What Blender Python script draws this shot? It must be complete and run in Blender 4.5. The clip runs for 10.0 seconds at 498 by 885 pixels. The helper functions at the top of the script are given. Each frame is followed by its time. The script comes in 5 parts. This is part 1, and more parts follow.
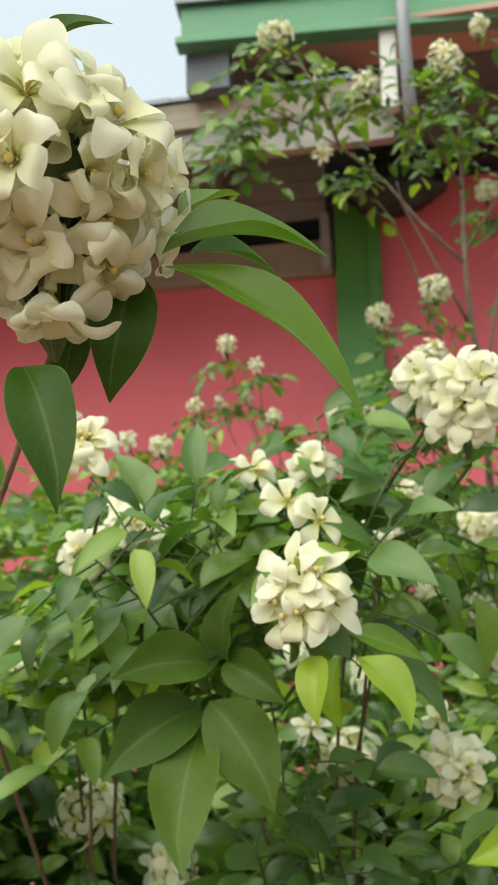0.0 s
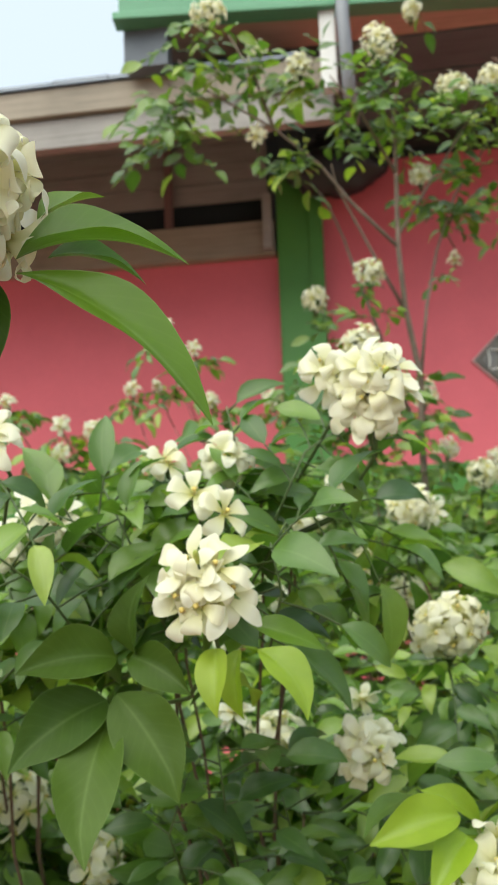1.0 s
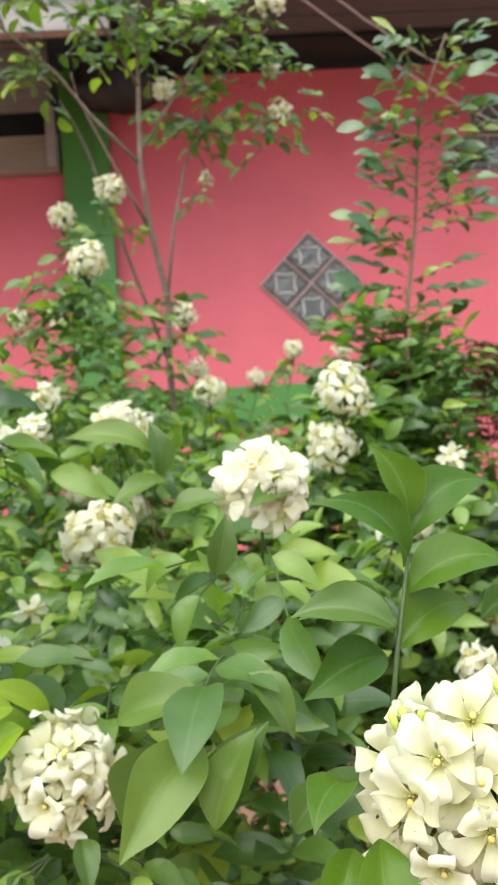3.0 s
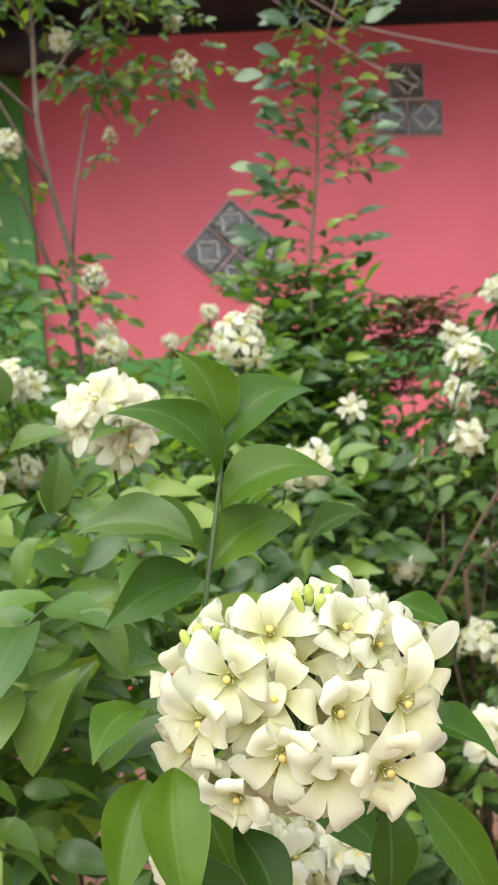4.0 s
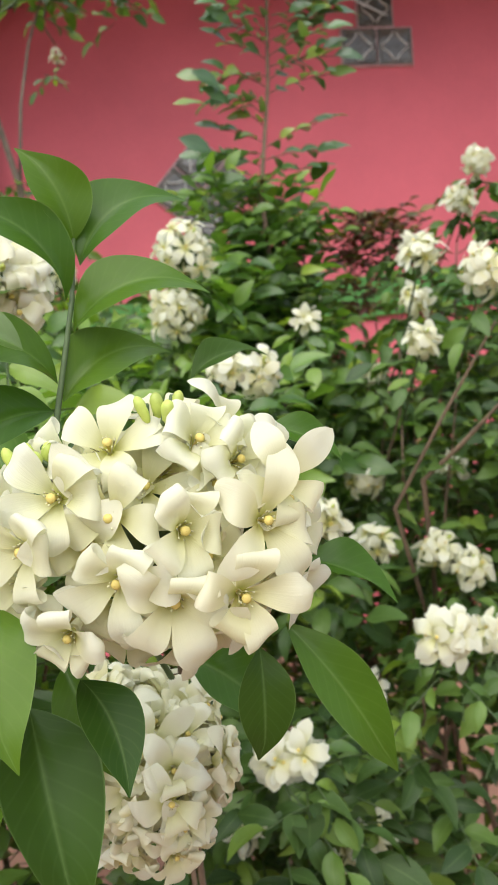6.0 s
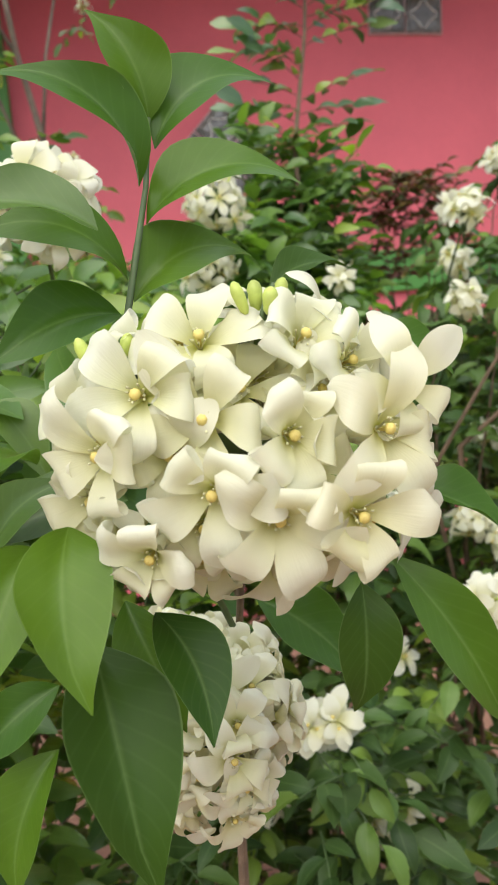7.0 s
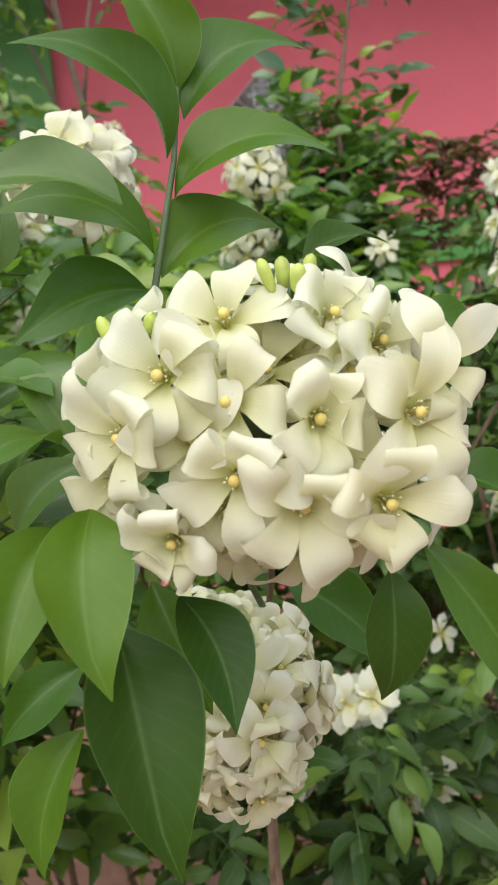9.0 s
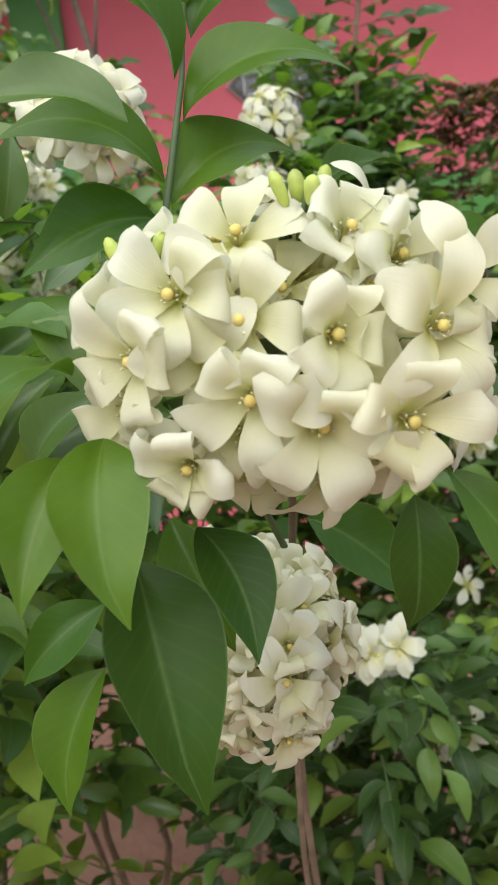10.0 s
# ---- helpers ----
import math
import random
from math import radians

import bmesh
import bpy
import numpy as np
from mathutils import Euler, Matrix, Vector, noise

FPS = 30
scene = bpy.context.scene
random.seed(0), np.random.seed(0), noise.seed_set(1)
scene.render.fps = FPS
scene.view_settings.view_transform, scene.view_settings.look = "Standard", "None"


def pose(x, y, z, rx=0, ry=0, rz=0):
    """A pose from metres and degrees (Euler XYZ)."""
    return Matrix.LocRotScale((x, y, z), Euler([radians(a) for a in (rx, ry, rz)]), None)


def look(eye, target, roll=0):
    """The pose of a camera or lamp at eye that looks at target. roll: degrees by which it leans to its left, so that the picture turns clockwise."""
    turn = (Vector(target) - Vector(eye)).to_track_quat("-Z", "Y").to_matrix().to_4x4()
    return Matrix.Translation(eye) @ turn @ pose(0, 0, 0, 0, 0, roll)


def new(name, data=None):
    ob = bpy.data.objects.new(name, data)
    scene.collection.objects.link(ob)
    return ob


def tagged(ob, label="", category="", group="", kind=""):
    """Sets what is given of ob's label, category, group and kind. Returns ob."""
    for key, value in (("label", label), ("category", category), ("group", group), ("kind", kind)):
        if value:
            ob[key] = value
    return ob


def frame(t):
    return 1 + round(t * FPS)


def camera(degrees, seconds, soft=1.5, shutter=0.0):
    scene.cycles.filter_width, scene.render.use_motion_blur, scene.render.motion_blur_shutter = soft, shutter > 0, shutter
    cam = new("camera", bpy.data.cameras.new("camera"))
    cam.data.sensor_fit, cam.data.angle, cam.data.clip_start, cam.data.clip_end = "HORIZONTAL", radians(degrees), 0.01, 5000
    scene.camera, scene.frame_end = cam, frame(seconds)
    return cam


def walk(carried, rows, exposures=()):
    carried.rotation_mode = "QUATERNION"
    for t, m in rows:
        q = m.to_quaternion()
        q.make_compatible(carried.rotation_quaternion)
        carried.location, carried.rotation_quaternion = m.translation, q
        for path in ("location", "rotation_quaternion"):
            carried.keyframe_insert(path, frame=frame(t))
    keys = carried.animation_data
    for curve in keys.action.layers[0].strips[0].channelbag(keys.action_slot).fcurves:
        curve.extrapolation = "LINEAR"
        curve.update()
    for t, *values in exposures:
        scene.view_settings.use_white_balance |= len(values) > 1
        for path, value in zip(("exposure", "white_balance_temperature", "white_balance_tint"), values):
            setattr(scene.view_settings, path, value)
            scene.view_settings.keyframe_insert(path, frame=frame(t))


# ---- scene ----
cam = camera(31.7, 10.0)
cam.data.dof.use_dof, cam.data.dof.focus_distance, cam.data.dof.aperture_fstop = True, 0.25, 48.0
# the clip's camera opens up over the shaded hedge and closes down on the white flowers
EXPOSURE = [(0, 0.42, 7100, 0), (1, 0.52, 6750, 3), (2, 0.8, 6500, 6), (3.2, 0.85, 6500, 8), (4.3, 0.60, 6500, 9), (5, 0.58, 6500, 9), (6.5, 0.49, 6550, 10), (8, 0.43, 6500, 10), (10, 0.35, 6400, 9)]
PATH = [
    (0, (0.0465, 0.0311, 1.4836), (-0.3709, 1.9668, 1.7644), -1.14),
    (0.5, (0.0640, 0.0321, 1.4903), (-0.2849, 1.9837, 1.7539), -1.38),
    (1, (0.0708, 0.0340, 1.4898), (-0.2323, 1.9971, 1.7228), -1.99),
    (1.5, (0.0968, 0.0251, 1.4847), (-0.1470, 2.0016, 1.6692), -2.71),
    (2, (0.1457, 0.0242, 1.4760), (0.0061, 2.0151, 1.6054), -3.25),
    (2.5, (0.1843, 0.0300, 1.4740), (0.1620, 2.0283, 1.5514), -3.37),
    (3, (0.2242, 0.0389, 1.4680), (0.3170, 2.0362, 1.5156), -3.79),
    (3.2, (0.2343, 0.0453, 1.4653), (0.3658, 2.0406, 1.4998), -3.89),
    (4.3, (0.3023, 0.0714, 1.4191), (0.5490, 2.0558, 1.3816), -5.98),
    (4.5, (0.3179, 0.0755, 1.4049), (0.5699, 2.0590, 1.3580), -6.28),
    (5, (0.3243, 0.0876, 1.3884), (0.5758, 2.0699, 1.3034), -7.38),
    (5.2, (0.3251, 0.0978, 1.3884), (0.5783, 2.0789, 1.2832), -7.39),
    (6.3, (0.3146, 0.1118, 1.3793), (0.5635, 2.0907, 1.2313), -7.19),
    (6.5, (0.3108, 0.1296, 1.3717), (0.5514, 2.1080, 1.2052), -7.00),
    (7, (0.2967, 0.1420, 1.3668), (0.5238, 2.1206, 1.1834), -5.60),
    (7.5, (0.3034, 0.1500, 1.3613), (0.4663, 2.1319, 1.1477), -5.71),
    (8, (0.3246, 0.1525, 1.3647), (0.4289, 2.1357, 1.1275), -6.02),
    (8.5, (0.3127, 0.1511, 1.3656), (0.4522, 2.1328, 1.1347), -5.92),
    (9, (0.3012, 0.1476, 1.3685), (0.4277, 2.1291, 1.1286), -5.42),
    (9.5, (0.3040, 0.1531, 1.3603), (0.4142, 2.1289, 1.0705), -6.33),
    (10, (0.3018, 0.1529, 1.3584), (0.3683, 2.1270, 1.0447), -6.94),
]
walk(cam, [(t, look(eye, target, roll)) for t, eye, target, roll in PATH], EXPOSURE)

# ---- light ----
SUN_AZ, SUN_EL = 205.0, 57.0      # a hazy sun behind the camera, high
world = bpy.data.worlds.new("sky")
scene.world = world
world.use_nodes = True
wn = world.node_tree.nodes
wl = world.node_tree.links
sky = wn.new("ShaderNodeTexSky")
sky.sky_type = "NISHITA"
sky.sun_disc = False
sky.sun_elevation, sky.sun_rotation = radians(SUN_EL), radians(SUN_AZ)
sky.air_density, sky.dust_density, sky.ozone_density = 1.0, 6.0, 1.0
haze = wn.new("ShaderNodeMixRGB")     # thin bright overcast over the blue
haze.inputs[0].default_value = 0.72
haze.inputs[2].default_value = (6.2, 7.0, 8.2, 1)
wl.new(sky.outputs[0], haze.inputs[1])
wl.new(haze.outputs[0], wn["Background"].inputs[0])
wn["Background"].inputs[1].default_value = 0.12
sun_data = bpy.data.lights.new("sun", "SUN")
sun_data.energy, sun_data.angle, sun_data.color = 3.0, radians(85), (1.0, 0.97, 0.92)
sun = new("sun", sun_data)
_a, _e = radians(SUN_AZ), radians(SUN_EL)
_d = Vector((math.sin(_a) * math.cos(_e), math.cos(_a) * math.cos(_e), math.sin(_e)))
sun.matrix_world = look((_d * 30)[:], (0, 1, 1))


# ---- materials ----
def material(name, rough=0.6, metal=0.0, spec=0.5):
    m = bpy.data.materials.new(name)
    m.use_nodes = True
    b = m.node_tree.nodes["Principled BSDF"]
    b.inputs["Roughness"].default_value, b.inputs["Metallic"].default_value = rough, metal
    b.inputs["Specular IOR Level"].default_value = spec
    return m, m.node_tree.nodes, m.node_tree.links, b


def ramp_node(nodes, stops):
    r = nodes.new("ShaderNodeValToRGB")
    e = r.color_ramp.elements
    while len(e) < len(stops):
        e.new(0.5)
    for k, (p, c) in enumerate(stops):
        e[k].position, e[k].color = p, (*c, 1)
    return r


def noise_node(nodes, links, scale, detail=4, coords="Object", rough=0.6):
    tc = nodes.new("ShaderNodeTexCoord")
    n = nodes.new("ShaderNodeTexNoise")
    n.inputs["Scale"].default_value, n.inputs["Detail"].default_value = scale, detail
    n.inputs["Roughness"].default_value = rough
    links.new(tc.outputs[coords], n.inputs["Vector"])
    return n


def bump_node(nodes, links, source, strength, distance, b):
    u = nodes.new("ShaderNodeBump")
    u.inputs["Strength"].default_value, u.inputs["Distance"].default_value = strength, distance
    links.new(source, u.inputs["Height"])
    links.new(u.outputs[0], b.inputs["Normal"])
    return u


def plain(name, colour, vary=0.15, scale=8.0, rough=0.6, metal=0.0, bump=0.2, dist=0.002, fine=60.0, spec=0.5):
    """Paint, wood, metal or plaster: a base colour with stains at one scale and grain at another."""
    m, n, l, b = material(name, rough, metal, spec)
    big = noise_node(n, l, scale, 5)
    small = noise_node(n, l, fine, 3)
    lo = tuple(c * (1 - vary) for c in colour)
    hi = tuple(min(1, c * (1 + vary * 0.7)) for c in colour)
    r = ramp_node(n, [(0.3, lo), (0.55, colour), (0.75, hi)])
    mix = n.new("ShaderNodeMath")
    mix.operation = "MULTIPLY_ADD"
    mix.inputs[1].default_value = 0.25
    l.new(small.outputs[0], mix.inputs[0])
    l.new(big.outputs[0], mix.inputs[2])
    sub = n.new("ShaderNodeMath")
    sub.operation = "SUBTRACT"
    sub.inputs[1].default_value = 0.12
    l.new(mix.outputs[0], sub.inputs[0])
    l.new(sub.outputs[0], r.inputs[0])
    l.new(r.outputs[0], b.inputs["Base Color"])
    bump_node(n, l, small.outputs[0], bump, dist, b)
    return m


def boards(name, colour, vary=0.3, rough=0.75):
    """Weathered wood, the grain drawn out along x."""
    m, n, l, b = material(name, rough)
    tc = n.new("ShaderNodeTexCoord")
    mp = n.new("ShaderNodeMapping")
    mp.inputs["Scale"].default_value = (1.5, 30, 30)
    l.new(tc.outputs["Object"], mp.inputs["Vector"])
    g = n.new("ShaderNodeTexNoise")
    g.inputs["Scale"].default_value, g.inputs["Detail"].default_value = 2.0, 6
    l.new(mp.outputs[0], g.inputs["Vector"])
    st = noise_node(n, l, 3.0, 4)
    add = n.new("ShaderNodeMath")
    add.operation = "MULTIPLY_ADD"
    add.inputs[1].default_value = 0.5
    l.new(g.outputs[0], add.inputs[0])
    half = n.new("ShaderNodeMath")
    half.operation = "MULTIPLY"
    half.inputs[1].default_value = 0.5
    l.new(st.outputs[0], half.inputs[0])
    l.new(half.outputs[0], add.inputs[2])
    r = ramp_node(n, [(0.32, tuple(c * (1 - vary) for c in colour)), (0.5, colour), (0.68, tuple(min(1, c * (1 + vary * 0.6)) for c in colour))])
    l.new(add.outputs[0], r.inputs[0])
    l.new(r.outputs[0], b.inputs["Base Color"])
    bump_node(n, l, g.outputs[0], 0.3, 0.003, b)
    return m


def leaf_material(name, stops, island, rough=0.34, glow=0.28, spec=0.42):
    """Glossy leaf: pale midrib and side veins by UV, colour by the leaf's own random number, light shining through."""
    m, n, l, b = material(name, rough, 0, spec)
    if island:
        g = n.new("ShaderNodeNewGeometry")
        rnd = g.outputs["Random Per Island"]
    else:
        g = n.new("ShaderNodeObjectInfo")
        rnd = g.outputs["Random"]
    base = ramp_node(n, stops)
    l.new(rnd, base.inputs[0])
    uv = n.new("ShaderNodeUVMap")
    sep = n.new("ShaderNodeSeparateXYZ")
    l.new(uv.outputs[0], sep.inputs[0])

    def calc(op, a, c=None):
        q = n.new("ShaderNodeMath")
        q.operation = op
        for k, v in enumerate((a, c)):
            if v is None:
                continue
            if isinstance(v, (int, float)):
                q.inputs[k].default_value = v
            else:
                l.new(v, q.inputs[k])
        return q.outputs[0]

    off = calc("ABSOLUTE", calc("SUBTRACT", sep.outputs[0], 0.5))
    rib = calc("SUBTRACT", 1.0, calc("SMOOTH_MIN", calc("MULTIPLY", off, 26.0), 1.0))
    rib = calc("MAXIMUM", rib, 0.0)
    side = calc("SINE", calc("MULTIPLY", calc("SUBTRACT", sep.outputs[1], calc("MULTIPLY", off, 0.55)), 62.0))
    side = calc("MULTIPLY", calc("POWER", calc("MAXIMUM", side, 0.0), 6.0), 0.02)
    rim = calc("MULTIPLY", calc("MAXIMUM", calc("SUBTRACT", off, 0.48), 0.0), 12.0)
    vein = calc("ADD", calc("ADD", calc("MULTIPLY", rib, 0.13), side), rim)
    mottle = noise_node(n, l, 55.0, 3)
    mot = n.new("ShaderNodeMixRGB")
    mot.blend_type = "MULTIPLY"
    mot.inputs[0].default_value = 0.45
    mr = ramp_node(n, [(0.3, (0.62, 0.66, 0.6)), (0.7, (1, 1, 1))])
    l.new(mottle.outputs[0], mr.inputs[0])
    l.new(base.outputs[0], mot.inputs[1])
    l.new(mr.outputs[0], mot.inputs[2])
    mv = n.new("ShaderNodeMixRGB")
    mv.inputs[2].default_value = (0.30, 0.42, 0.16, 1)
    l.new(vein, mv.inputs[0])
    l.new(mot.outputs[0], mv.inputs[1])
    l.new(mv.outputs[0], b.inputs["Base Color"])
    bump_node(n, l, calc("ADD", vein, calc("MULTIPLY", mottle.outputs[0], 0.5)), 0.25, 0.0012, b)
    tr = n.new("ShaderNodeBsdfTranslucent")
    hs = n.new("ShaderNodeMixRGB")
    hs.blend_type = "MULTIPLY"
    hs.inputs[0].default_value = 1.0
    hs.inputs[2].default_value = (1.7, 1.9, 0.7, 1)
    l.new(mv.outputs[0], hs.inputs[1])
    l.new(hs.outputs[0], tr.inputs[0])
    ms = n.new("ShaderNodeMixShader")
    ms.inputs[0].default_value = glow
    l.new(b.outputs[0], ms.inputs[1])
    l.new(tr.outputs[0], ms.inputs[2])
    l.new(ms.outputs[0], n["Material Output"].inputs[0])
    return m


def petal_material():
    m, n, l, b = material("jasmine_petal", 0.5, 0, 0.3)
    uv = n.new("ShaderNodeUVMap")
    sep = n.new("ShaderNodeSeparateXYZ")
    l.new(uv.outputs[0], sep.inputs[0])
    along = ramp_node(n, [(0.0, (0.50, 0.52, 0.11)), (0.12, (0.59, 0.585, 0.25)), (0.3, (0.74, 0.74, 0.48)), (0.65, (0.795, 0.80, 0.67)), (1.0, (0.795, 0.805, 0.675))])
    l.new(sep.outputs[1], along.inputs[0])
    oi = n.new("ShaderNodeObjectInfo")
    tint = ramp_node(n, [(0.0, (1, 0.97, 0.88)), (0.5, (1, 0.99, 0.95)), (1.0, (1, 1, 1))])
    l.new(oi.outputs["Random"], tint.inputs[0])
    mu = n.new("ShaderNodeMixRGB")
    mu.blend_type = "MULTIPLY"
    mu.inputs[0].default_value = 1.0
    l.new(along.outputs[0], mu.inputs[1])
    l.new(tint.outputs[0], mu.inputs[2])
    l.new(mu.outputs[0], b.inputs["Base Color"])
    mp = n.new("ShaderNodeMapping")
    mp.inputs["Scale"].default_value = (16.0, 1.6, 1.0)
    l.new(uv.outputs[0], mp.inputs["Vector"])
    ns = n.new("ShaderNodeTexNoise")      # fine veins along the petal
    ns.inputs["Scale"].default_value, ns.inputs["Detail"].default_value = 1.4, 4
    l.new(mp.outputs[0], ns.inputs["Vector"])
    bump_node(n, l, ns.outputs[0], 0.3, 0.0006, b)
    tr = n.new("ShaderNodeBsdfTranslucent")
    l.new(mu.outputs[0], tr.inputs[0])
    ms = n.new("ShaderNodeMixShader")
    ms.inputs[0].default_value = 0.46
    l.new(b.outputs[0], ms.inputs[1])
    l.new(tr.outputs[0], ms.inputs[2])
    l.new(ms.outputs[0], n["Material Output"].inputs[0])
    return m


GREENS = [(0.0, (0.042, 0.095, 0.024)), (0.25, (0.082, 0.165, 0.034)), (0.55, (0.132, 0.238, 0.046)), (0.8, (0.18, 0.295, 0.052)), (1.0, (0.29, 0.39, 0.06))]
M_LEAF = leaf_material("jasmine_leaf", [(0.0, (0.055, 0.108, 0.02)), (0.6, (0.09, 0.158, 0.03)), (1.0, (0.135, 0.21, 0.036))], False, 0.36, 0.24, 0.4)
M_FOLIAGE = leaf_material("jasmine_foliage", GREENS, True, 0.33, 0.36, 0.6)
M_OLDER = leaf_material("shaded_leaf", [(0.0, (0.048, 0.105, 0.026)), (0.5, (0.09, 0.175, 0.036)), (0.85, (0.15, 0.25, 0.042)), (1.0, (0.27, 0.37, 0.045))], True, 0.34, 0.33, 0.55)
# deep green of the right bush, made darker for the shade inside it
M_DEEP = leaf_material("deep_green_shaded_leaf", [(0.0, (0.036, 0.075, 0.022)), (0.5, (0.072, 0.135, 0.030)), (0.85, (0.115, 0.195, 0.036)), (1.0, (0.20, 0.29, 0.04))], True, 0.38, 0.24, 0.3)
# leaf greens darkened to stand for the shade low in the bush
M_LOW_SHADE = leaf_material("shaded_lower_leaf", [(0.0, (0.022, 0.048, 0.012)), (0.6, (0.045, 0.085, 0.018)), (0.9, (0.075, 0.13, 0.022)), (1.0, (0.15, 0.21, 0.03))], True, 0.42, 0.14, 0.2)
M_YOUNG = leaf_material("young_leaf", [(0.0, (0.20, 0.32, 0.025)), (1.0, (0.29, 0.39, 0.035))], False, 0.38, 0.35)
M_DARK = leaf_material("old_leaf", [(0.0, (0.024, 0.06, 0.007)), (1.0, (0.045, 0.09, 0.011))], False, 0.38, 0.14, 0.13)
M_MID = leaf_material("grown_leaf", [(0.0, (0.042, 0.105, 0.008)), (1.0, (0.085, 0.160, 0.012))], False, 0.33, 0.22, 0.24)
M_OLIVE = leaf_material("olive_leaf", [(0.0, (0.042, 0.085, 0.010)), (1.0, (0.066, 0.118, 0.014))], False, 0.42, 0.18, 0.2)
M_SAPLING = leaf_material("sapling_leaf", [(0.0, (0.05, 0.11, 0.045)), (0.7, (0.09, 0.17, 0.062)), (1.0, (0.26, 0.34, 0.06))], True, 0.3, 0.25, 0.8)
M_REDLEAF = leaf_material("red_shrub_leaf", [(0.0, (0.10, 0.03, 0.025)), (0.5, (0.16, 0.045, 0.035)), (0.75, (0.07, 0.09, 0.03)), (1.0, (0.24, 0.17, 0.04))], True, 0.4)
M_PETAL = petal_material()
M_STIGMA = plain("stigma", (0.62, 0.50, 0.14), 0.2, 300, 0.6)
M_STAMEN = plain("stamen", (0.62, 0.60, 0.36), 0.2, 300, 0.6)
M_BUD = plain("flower_bud", (0.42, 0.50, 0.10), 0.35, 120, 0.5)
M_GREENSTEM = plain("green_stem", (0.06, 0.10, 0.028), 0.3, 90, 0.55)
M_BARK = plain("twig_bark", (0.15, 0.10, 0.062), 0.4, 60, 0.85, 0, 0.6, 0.002, 260)
M_PALEBARK = plain("pale_bark", (0.185, 0.14, 0.108), 0.35, 50, 0.85, 0, 0.6, 0.002, 220)
M_PINK = plain("pink_plaster", (0.64, 0.13, 0.165), 0.10, 1.6, 0.7, 0, 0.12, 0.003, 45)
M_GREENPAINT = plain("green_paint", (0.06, 0.225, 0.035), 0.16, 3.0, 0.5, 0, 0.1, 0.002, 50)
M_FASCIA = plain("green_fascia_paint", (0.09, 0.27, 0.15), 0.14, 2.0, 0.45, 0, 0.1, 0.002, 40)
M_CREAM = boards("weathered_cream_board", (0.28, 0.245, 0.195))
M_GREYBOARD = boards("weathered_grey_board", (0.29, 0.28, 0.265))
M_SOFFIT = boards("shaded_soffit_board", (0.095, 0.11, 0.115), 0.25)
M_LSOFFIT = boards("lower_soffit_board", (0.27, 0.255, 0.245), 0.25)
M_PEACH = boards("peach_soffit_board", (0.42, 0.28, 0.22), 0.2)
M_BROWN = boards("dark_wood", (0.15, 0.085, 0.08), 0.3)
M_SLATE = plain("slate_blue_panel", (0.10, 0.12, 0.145), 0.2, 3, 0.6)
M_TIN = plain("roof_tin", (0.16, 0.18, 0.21), 0.25, 4, 0.45, 0.6)
M_WHITEPOST = plain("white_post_paint", (0.62, 0.63, 0.62), 0.12, 6, 0.5)
M_PIPE = plain("grey_pvc", (0.22, 0.24, 0.27), 0.12, 6, 0.4)
M_BLACK = plain("black_plastic", (0.012, 0.012, 0.014), 0.3, 10, 0.45)
# near-black that stands for shade under the eaves and indoors
M_VOID = plain("shade_black", (0.013, 0.019, 0.021), 0.3, 4, 0.9)
M_CABLE = plain("pale_cable", (0.68, 0.76, 0.78), 0.1, 20, 0.5)
M_SOIL = plain("bare_earth", (0.25, 0.145, 0.095), 0.28, 1.7, 0.95, 0, 0.8, 0.012, 22)
M_MORTAR = plain("pink_grey_mortar", (0.52, 0.36, 0.36), 0.2, 20, 0.9)


def glass_block_material():
    m, n, l, b = material("glass_block", 0.16, 0, 0.6)
    tc = n.new("ShaderNodeTexCoord")
    wv = n.new("ShaderNodeTexNoise")
    wv.inputs["Scale"].default_value, wv.inputs["Distortion"].default_value = 13.0, 1.6
    wv.inputs["Detail"].default_value = 1
    l.new(tc.outputs["Object"], wv.inputs["Vector"])
    oi = n.new("ShaderNodeObjectInfo")
    wv.noise_dimensions = "4D"
    l.new(oi.outputs["Random"], wv.inputs["W"])
    r = ramp_node(n, [(0.25, (0.055, 0.055, 0.045)), (0.52, (0.085, 0.083, 0.07)), (0.75, (0.14, 0.135, 0.12))])
    l.new(wv.outputs[0], r.inputs[0])
    l.new(r.outputs[0], b.inputs["Base Color"])
    bump_node(n, l, wv.outputs[0], 0.8, 0.01, b)
    b.inputs["Coat Weight"].default_value = 0.5
    return m


M_GLASS = glass_block_material()
# ridges paler than the block: the glint of the sky painted on
M_RIDGE = plain("pressed_glass_ridge_glint", (0.62, 0.64, 0.60), 0.35, 30, 0.12)


# ---- mesh helpers ----
def part(name, bm, mat, parent=None, label="", smooth=False):
    me = bpy.data.meshes.new(name)
    bm.to_mesh(me)
    bm.free()
    for m in (mat if isinstance(mat, (list, tuple)) else [mat]):
        me.materials.append(m)
    if smooth:
        for p in me.polygons:
            p.use_smooth = True
    ob = new(name, me)
    ob.parent = parent
    if label:
        tagged(ob, label)
    return ob


def thing(name, at, label, category, group="", kind=""):
    ob = new(name)
    ob.empty_display_size = 0.05
    ob.location = at
    bpy.context.view_layer.update()
    return tagged(ob, label, category, group, kind)


def under(ob, parent):
    """Parent ob without moving it; the parents here only ever stand upright at their base."""
    ob.parent = parent
    ob.matrix_parent_inverse = Matrix.Translation(-parent.location)
    return ob


